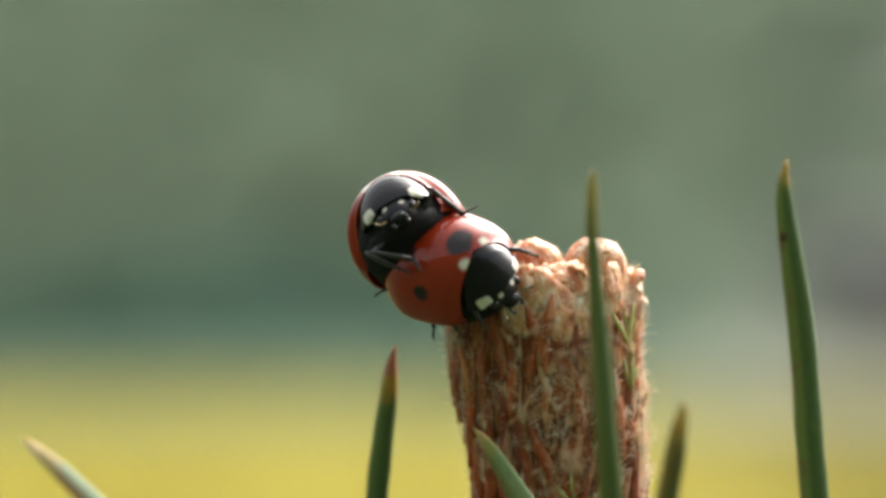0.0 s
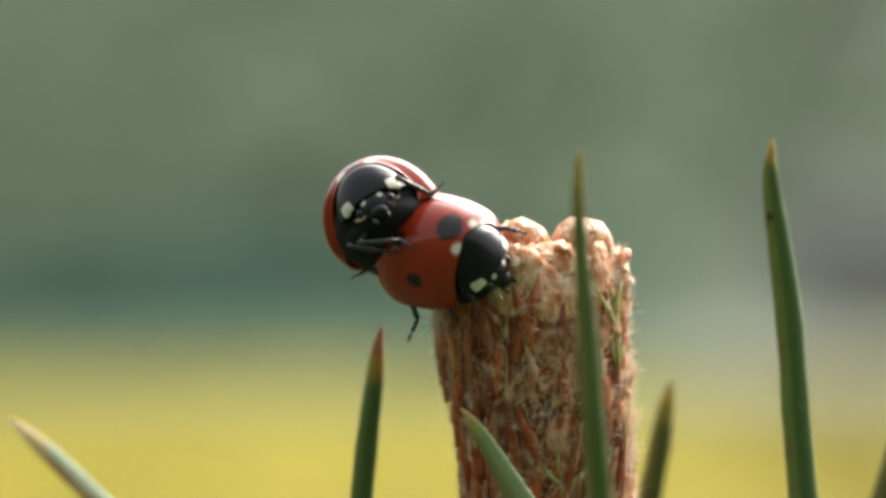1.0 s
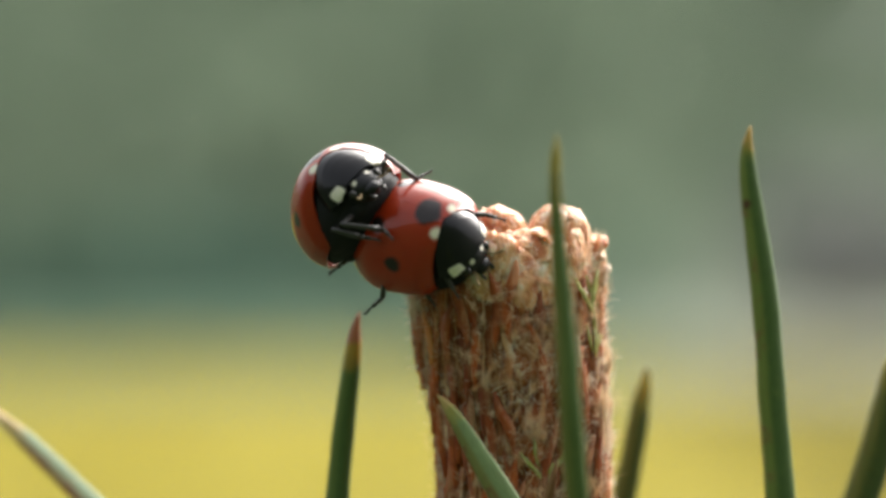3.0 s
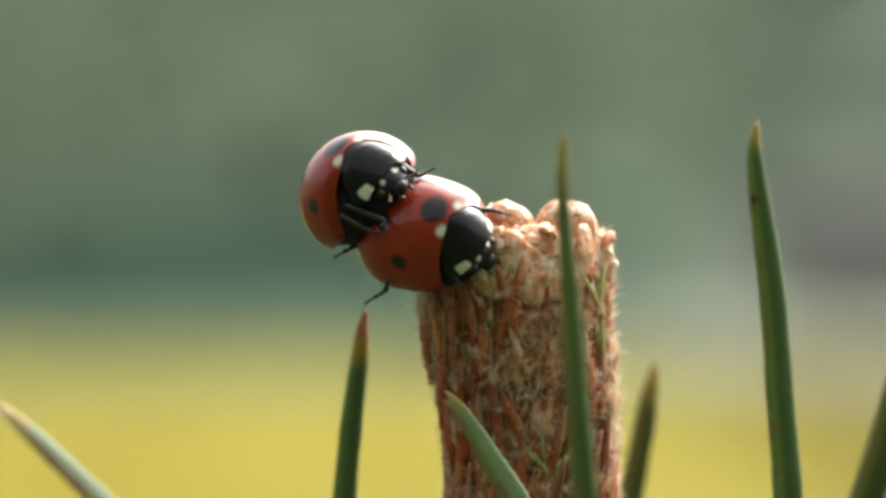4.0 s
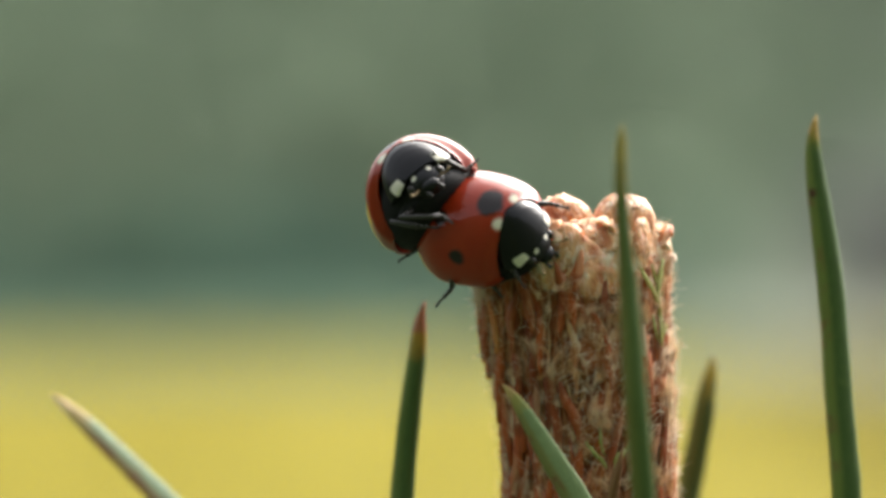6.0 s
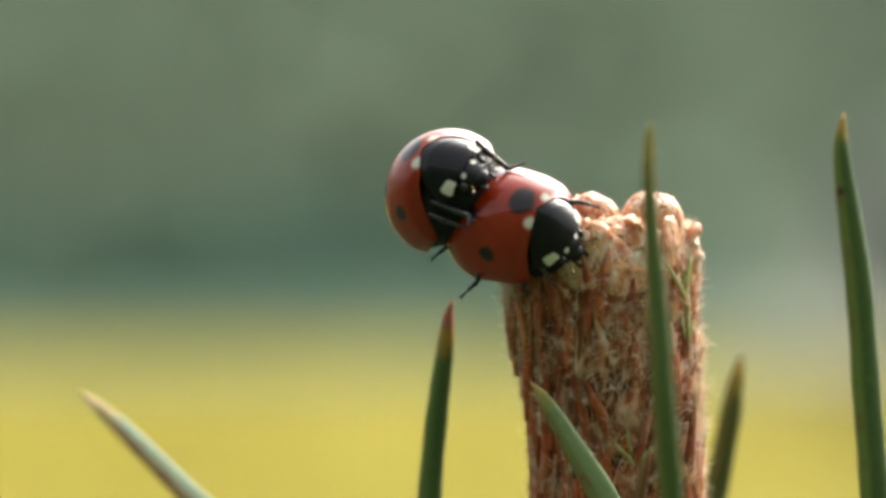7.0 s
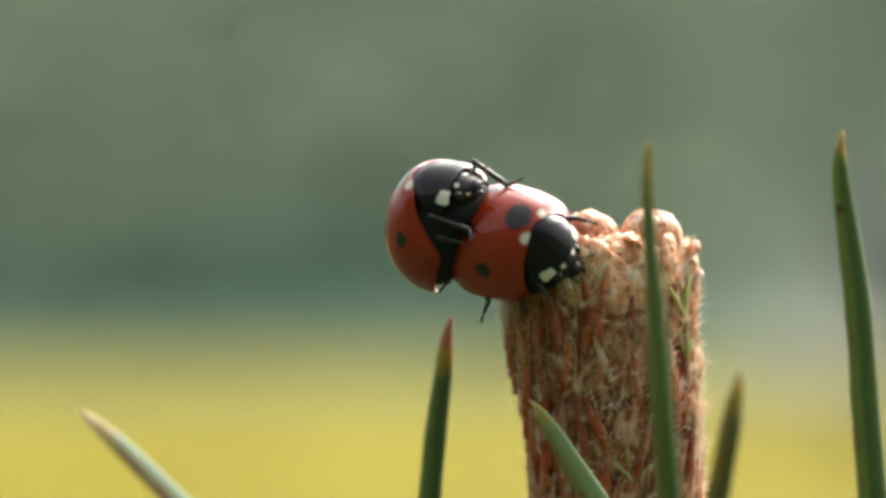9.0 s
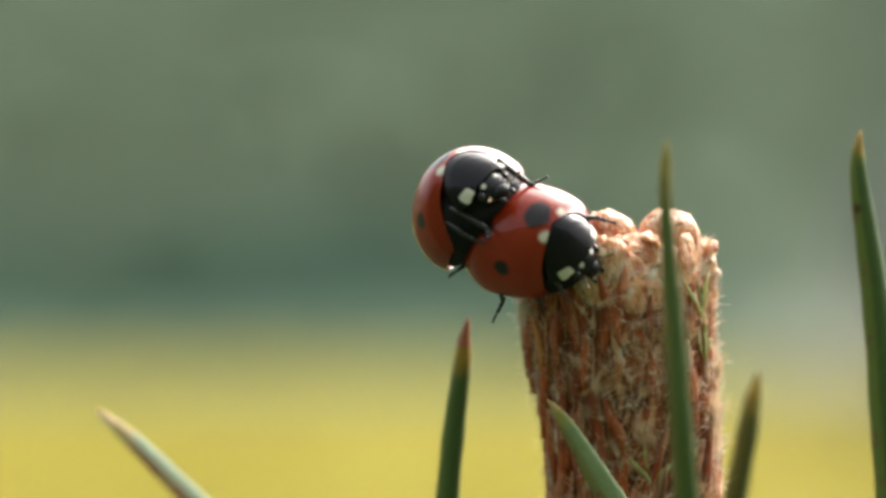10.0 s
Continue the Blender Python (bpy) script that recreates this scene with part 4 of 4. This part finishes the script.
# ---------------------------------------------------------------- what moves
def motions():
    male_rows = [
        (0, at(-2.59, 0.4, 2.22, 30.0, -23.7, -103.5)),
        (0.2, at(-2.63, 0.4, 2.62, 31.7, -14.1, -89.2)),
        (0.4, at(-2.83, 0.4, 2.55, 34.8, -8.4, -86.8)),
        (0.5, at(-2.95, 0.4, 2.39, 40.1, -9.9, -84.4)),
        (0.6, at(-3.05, 0.4, 2.42, 39.1, -7.8, -84.8)),
        (0.8, at(-3.03, 0.4, 2.29, 30.4, -11.1, -95.2)),
        (1, at(-3.09, 0.4, 2.03, 31.1, -15.3, -99.2)),
        (1.2, at(-3.20, 0.4, 1.99, 45.3, -20.4, -90.8)),
        (1.4, at(-3.51, 0.4, 1.52, 66.9, -40.5, -79.1)),
        (1.5, at(-3.70, 0.4, 1.18, 72.2, -46.7, -78.3)),
        (1.6, at(-3.63, 0.4, 0.97, 70.3, -51.8, -77.5)),
        (1.8, at(-3.64, 0.4, 1.13, 68.5, -48.7, -77.6)),
        (2, at(-3.27, 0.4, 1.88, 47.0, -29.0, -88.5)),
        (2.2, at(-3.21, 0.4, 1.67, 41.5, -24.2, -102.1)),
        (2.4, at(-3.21, 0.4, 1.60, 41.3, -23.7, -103.9)),
        (2.5, at(-3.22, 0.4, 1.54, 40.8, -22.6, -102.3)),
        (2.6, at(-3.43, 0.4, 1.61, 42.9, -24.5, -97.6)),
        (3.8, at(-3.25, 0.4, 2.45, 45.2, -13.1, -67.0)),
        (4, at(-3.21, 0.4, 2.41, 43.1, -12.5, -65.7)),
        (4.2, at(-3.50, 0.4, 2.13, 57.0, -23.4, -65.5)),
        (4.4, at(-3.70, 0.4, 1.51, 72.2, -46.1, -67.3)),
        (4.5, at(-3.77, 0.4, 1.23, 74.4, -50.0, -70.0)),
        (4.6, at(-3.60, 0.4, 1.34, 72.3, -44.2, -75.8)),
        (4.8, at(-3.16, 0.4, 1.74, 46.8, -23.3, -92.9)),
        (5, at(-3.11, 0.4, 1.59, 41.8, -17.7, -102.2)),
        (5.2, at(-3.16, 0.4, 1.58, 45.5, -20.1, -100.3)),
        (5.4, at(-3.53, 0.4, 1.09, 72.2, -43.9, -86.7)),
        (5.5, at(-3.56, 0.4, 0.96, 77.6, -48.9, -85.9)),
        (5.6, at(-3.57, 0.4, 0.80, 81.4, -51.7, -88.5)),
        (5.7, at(-3.45, 0.4, 0.96, 76.4, -47.2, -88.0)),
        (5.8, at(-3.31, 0.4, 1.53, 59.7, -34.1, -84.5)),
        (5.9, at(-3.17, 0.4, 1.88, 48.6, -23.9, -86.1)),
        (6, at(-3.08, 0.4, 1.95, 39.3, -18.8, -92.1)),
        (6.1, at(-3.04, 0.4, 1.89, 33.1, -14.5, -101.6)),
        (6.2, at(-2.93, 0.4, 1.92, 32.4, -14.2, -104.0)),
        (7.3, at(-3.33, 0.4, 2.16, 57.7, -23.7, -60.3)),
        (7.5, at(-3.28, 0.4, 2.16, 55.5, -27.6, -60.4)),
        (7.6, at(-3.07, 0.4, 2.33, 41.4, -17.5, -74.1)),
        (7.7, at(-3.01, 0.4, 2.21, 39.8, -16.3, -84.5)),
        (7.8, at(-3.21, 0.4, 2.01, 50.0, -22.0, -76.2)),
        (7.9, at(-3.54, 0.4, 1.85, 63.2, -35.7, -61.8)),
        (8, at(-3.59, 0.4, 1.59, 64.1, -43.1, -62.5)),
        (8.1, at(-3.49, 0.4, 1.47, 64.7, -46.5, -63.2)),
        (8.2, at(-3.10, 0.4, 1.86, 46.3, -33.7, -72.9)),
        (8.3, at(-2.88, 0.4, 1.98, 34.1, -21.8, -90.1)),
        (8.4, at(-2.84, 0.4, 1.90, 30.2, -20.8, -98.3)),
        (8.5, at(-2.87, 0.4, 1.83, 32.1, -20.3, -95.8)),
        (8.6, at(-3.38, 0.4, 1.67, 51.0, -32.7, -78.6)),
        (8.7, at(-3.50, 0.4, 1.51, 54.3, -41.9, -68.8)),
        (8.9, at(-3.48, 0.4, 1.29, 62.7, -47.3, -70.6)),
        (9, at(-3.24, 0.4, 1.55, 54.0, -39.1, -72.4)),
        (9.1, at(-3.12, 0.4, 1.91, 49.3, -30.7, -74.9)),
        (9.3, at(-2.99, 0.4, 2.12, 43.6, -25.2, -73.7)),
        (9.5, at(-2.95, 0.4, 2.17, 42.6, -24.2, -72.8)),
        (9.7, at(-2.82, 0.4, 2.07, 43.7, -24.2, -73.6)),
        (9.9, at(-2.79, 0.4, 2.03, 41.8, -24.0, -73.1)),
        (10, at(-2.84, 0.4, 2.07, 42.3, -24.1, -73.7)),
    ]
    female_rows = [
        (0, at(-0.40, 0.0, 0.48, 45.8, 14.1, -39.9)),
        (0.5, at(-0.31, 0.0, 0.37, 50.2, 12.3, -37.1)),
        (1, at(-0.30, 0.0, 0.37, 50.4, 12.1, -35.3)),
        (1.5, at(-0.29, 0.0, 0.37, 52.3, 11.3, -34.8)),
        (2, at(-0.23, 0.0, 0.55, 49.2, 14.7, -33.7)),
        (2.5, at(-0.23, 0.0, 0.44, 48.7, 12.1, -35.5)),
        (4, at(-0.29, 0.0, 0.41, 50.9, 12.6, -35.1)),
        (4.5, at(-0.30, 0.0, 0.38, 52.3, 11.2, -34.9)),
        (5, at(-0.28, 0.0, 0.37, 51.6, 10.6, -35.0)),
        (5.5, at(-0.30, 0.0, 0.36, 51.4, 10.8, -36.8)),
        (6, at(-0.26, 0.0, 0.32, 50.1, 10.0, -36.9)),
        (6.2, at(-0.21, 0.0, 0.35, 49.4, 10.8, -36.9)),
        (7.3, at(-0.19, 0.0, 0.42, 51.9, 12.8, -35.1)),
        (7.5, at(-0.22, 0.0, 0.44, 52.3, 12.9, -35.1)),
        (8, at(-0.23, 0.0, 0.38, 51.7, 12.2, -36.2)),
        (8.5, at(-0.27, 0.0, 0.43, 51.0, 12.8, -35.6)),
        (9, at(-0.24, 0.0, 0.43, 50.1, 11.7, -36.8)),
        (9.5, at(-0.22, 0.0, 0.46, 49.3, 11.6, -37.0)),
        (10, at(-0.20, 0.0, 0.48, 49.2, 12.2, -36.9)),
    ]
    kick = [
        (0, -1.51, -2.18), (0.2, -1.47, -2.12), (0.4, -1.81, -2.54), (0.5, -2.05, -3.70), (0.6, -2.26, -2.84), (0.8, -2.24, -2.88), (1, -2.02, -3.19), (1.2, -1.70, -2.48), (1.4, -1.53, -2.46), (1.5, -1.56, -3.45), (1.6, -1.59, -3.46), (1.8, -1.56, -3.53), (2, -1.61, -3.16), (2.2, -1.86, -3.43), (2.4, -2.09, -3.36), (2.6, -2.64, -2.59), (3.8, -3.49, -2.56), (4, -3.21, -2.34), (4.2, -2.56, -2.01), (4.5, -2.14, -3.03), (4.6, -1.74, -2.23), (4.8, -2.05, -2.00), (5, -2.50, -2.42), (5.2, -2.24, -2.86), (5.4, -1.90, -3.68), (5.6, -1.93, -3.98), (5.8, -2.48, -3.27), (6, -2.63, -2.72), (6.2, -1.92, -2.16), (7.3, -2.92, -2.48), (7.5, -2.84, -2.28), (7.7, -2.20, -1.95), (7.9, -1.88, -2.07), (8, -2.60, -2.70), (8.1, -2.41, -2.26), (8.3, -2.47, -3.24), (8.5, -1.49, -2.23), (8.7, -1.43, -2.42), (8.9, -1.56, -2.41), (9.1, -1.97, -3.08), (9.3, -1.44, -3.02), (9.5, -2.57, -2.84), (9.7, -1.70, -2.97), (10, -2.12, -2.75)
    ]
    walk(male, male_rows)
    walk(female, female_rows)

    def blend(rows, t):
        for (t0, m0), (t1, m1) in zip(rows, rows[1:]):
            if t <= t1:
                return m0.lerp(m1, max(0.0, (t - t0) / (t1 - t0)))
        return rows[-1][1]

    # the rider's feet hold their places on the other's back
    grips = {("front", "left"): (-0.6, -0.75, 3.08), ("front", "right"): (-2.15, -2.28, 1.22), ("middle", "right"): (-2.62, -2.1, 0.68), ("middle", "left"): (-1.45, 0.25, 3.15)}
    poles = {("front", "left"): (-0.3, -0.35, 1.0), ("front", "right"): (-0.9, -0.8, -0.35), ("middle", "right"): (-0.5, -1.0, -0.25), ("middle", "left"): (-0.4, -0.2, 0.9)}
    slide = ((0, 0.5, 1, 2, 2.5, 4, 4.5, 5.5, 6, 7.3, 9, 9.5, 10), (-0.1, -0.6, -0.9, -0.75, -0.85, -0.7, -0.7, -0.9, -1.2, -0.7, -0.55, -0.35, -0.3))
    for (place, word), (x, y, z) in grips.items():
        leg_rows, shin_rows = [], []
        for t, m in male_rows:
            if (place, word) == ("front", "left"):
                x = float(np.interp(t, slide[0], slide[1]))
            foot = (m.inverted() @ spot(x, y, z)) / MM
            a, b = bend(place, word, foot, m.to_3x3().inverted() @ Vector(poles[place, word]))
            leg_rows.append((t, a))
            shin_rows.append((t, b))
        leg, shin = male_legs[place, word]
        walk(leg, leg_rows)
        walk(shin, shin_rows)
    pin(male_legs, "hind", "right", (-1.45, -2.5, -1.0), (0.5, 0.0, -0.7))
    pin(male_legs, "hind", "left", (-0.9, 2.2, -1.6), (-0.6, 0.6, 0.6))

    # one of the carrier's legs paddles in the air, the others hold the shoot
    leg_rows, shin_rows = [], []
    for t, x, z in kick:
        turned = blend(female_rows, t).inverted()
        foot = (turned @ spot(x, -1.0, z)) / MM
        a, b = bend("hind", "right", foot, turned.to_3x3() @ Vector((-0.9, -0.8, -0.2)))
        leg_rows.append((t, a))
        shin_rows.append((t, b))
    leg, shin = female_legs["hind", "right"]
    walk(leg, leg_rows)
    walk(shin, shin_rows)
    back = female_rows[7][1].inverted()
    for place, word, foot, pole in (("front", "left", (3.1, -0.75, 1.62), (0.3, 0.8, 0.5)), ("front", "right", (1.2, -1.5, -1.9), (0.5, -0.8, 0.3)),
                                    ("middle", "right", (0.2, -0.9, -2.3), (0.3, -0.9, 0.2)), ("middle", "left", (2.0, 1.2, 1.6), (0, 0.9, 0.3)),
                                    ("hind", "left", (0.4, 2.2, 0.4), (-0.6, 0.8, 0.2))):
        pin(female_legs, place, word, (back @ spot(*foot)) / MM, pole)


motions()
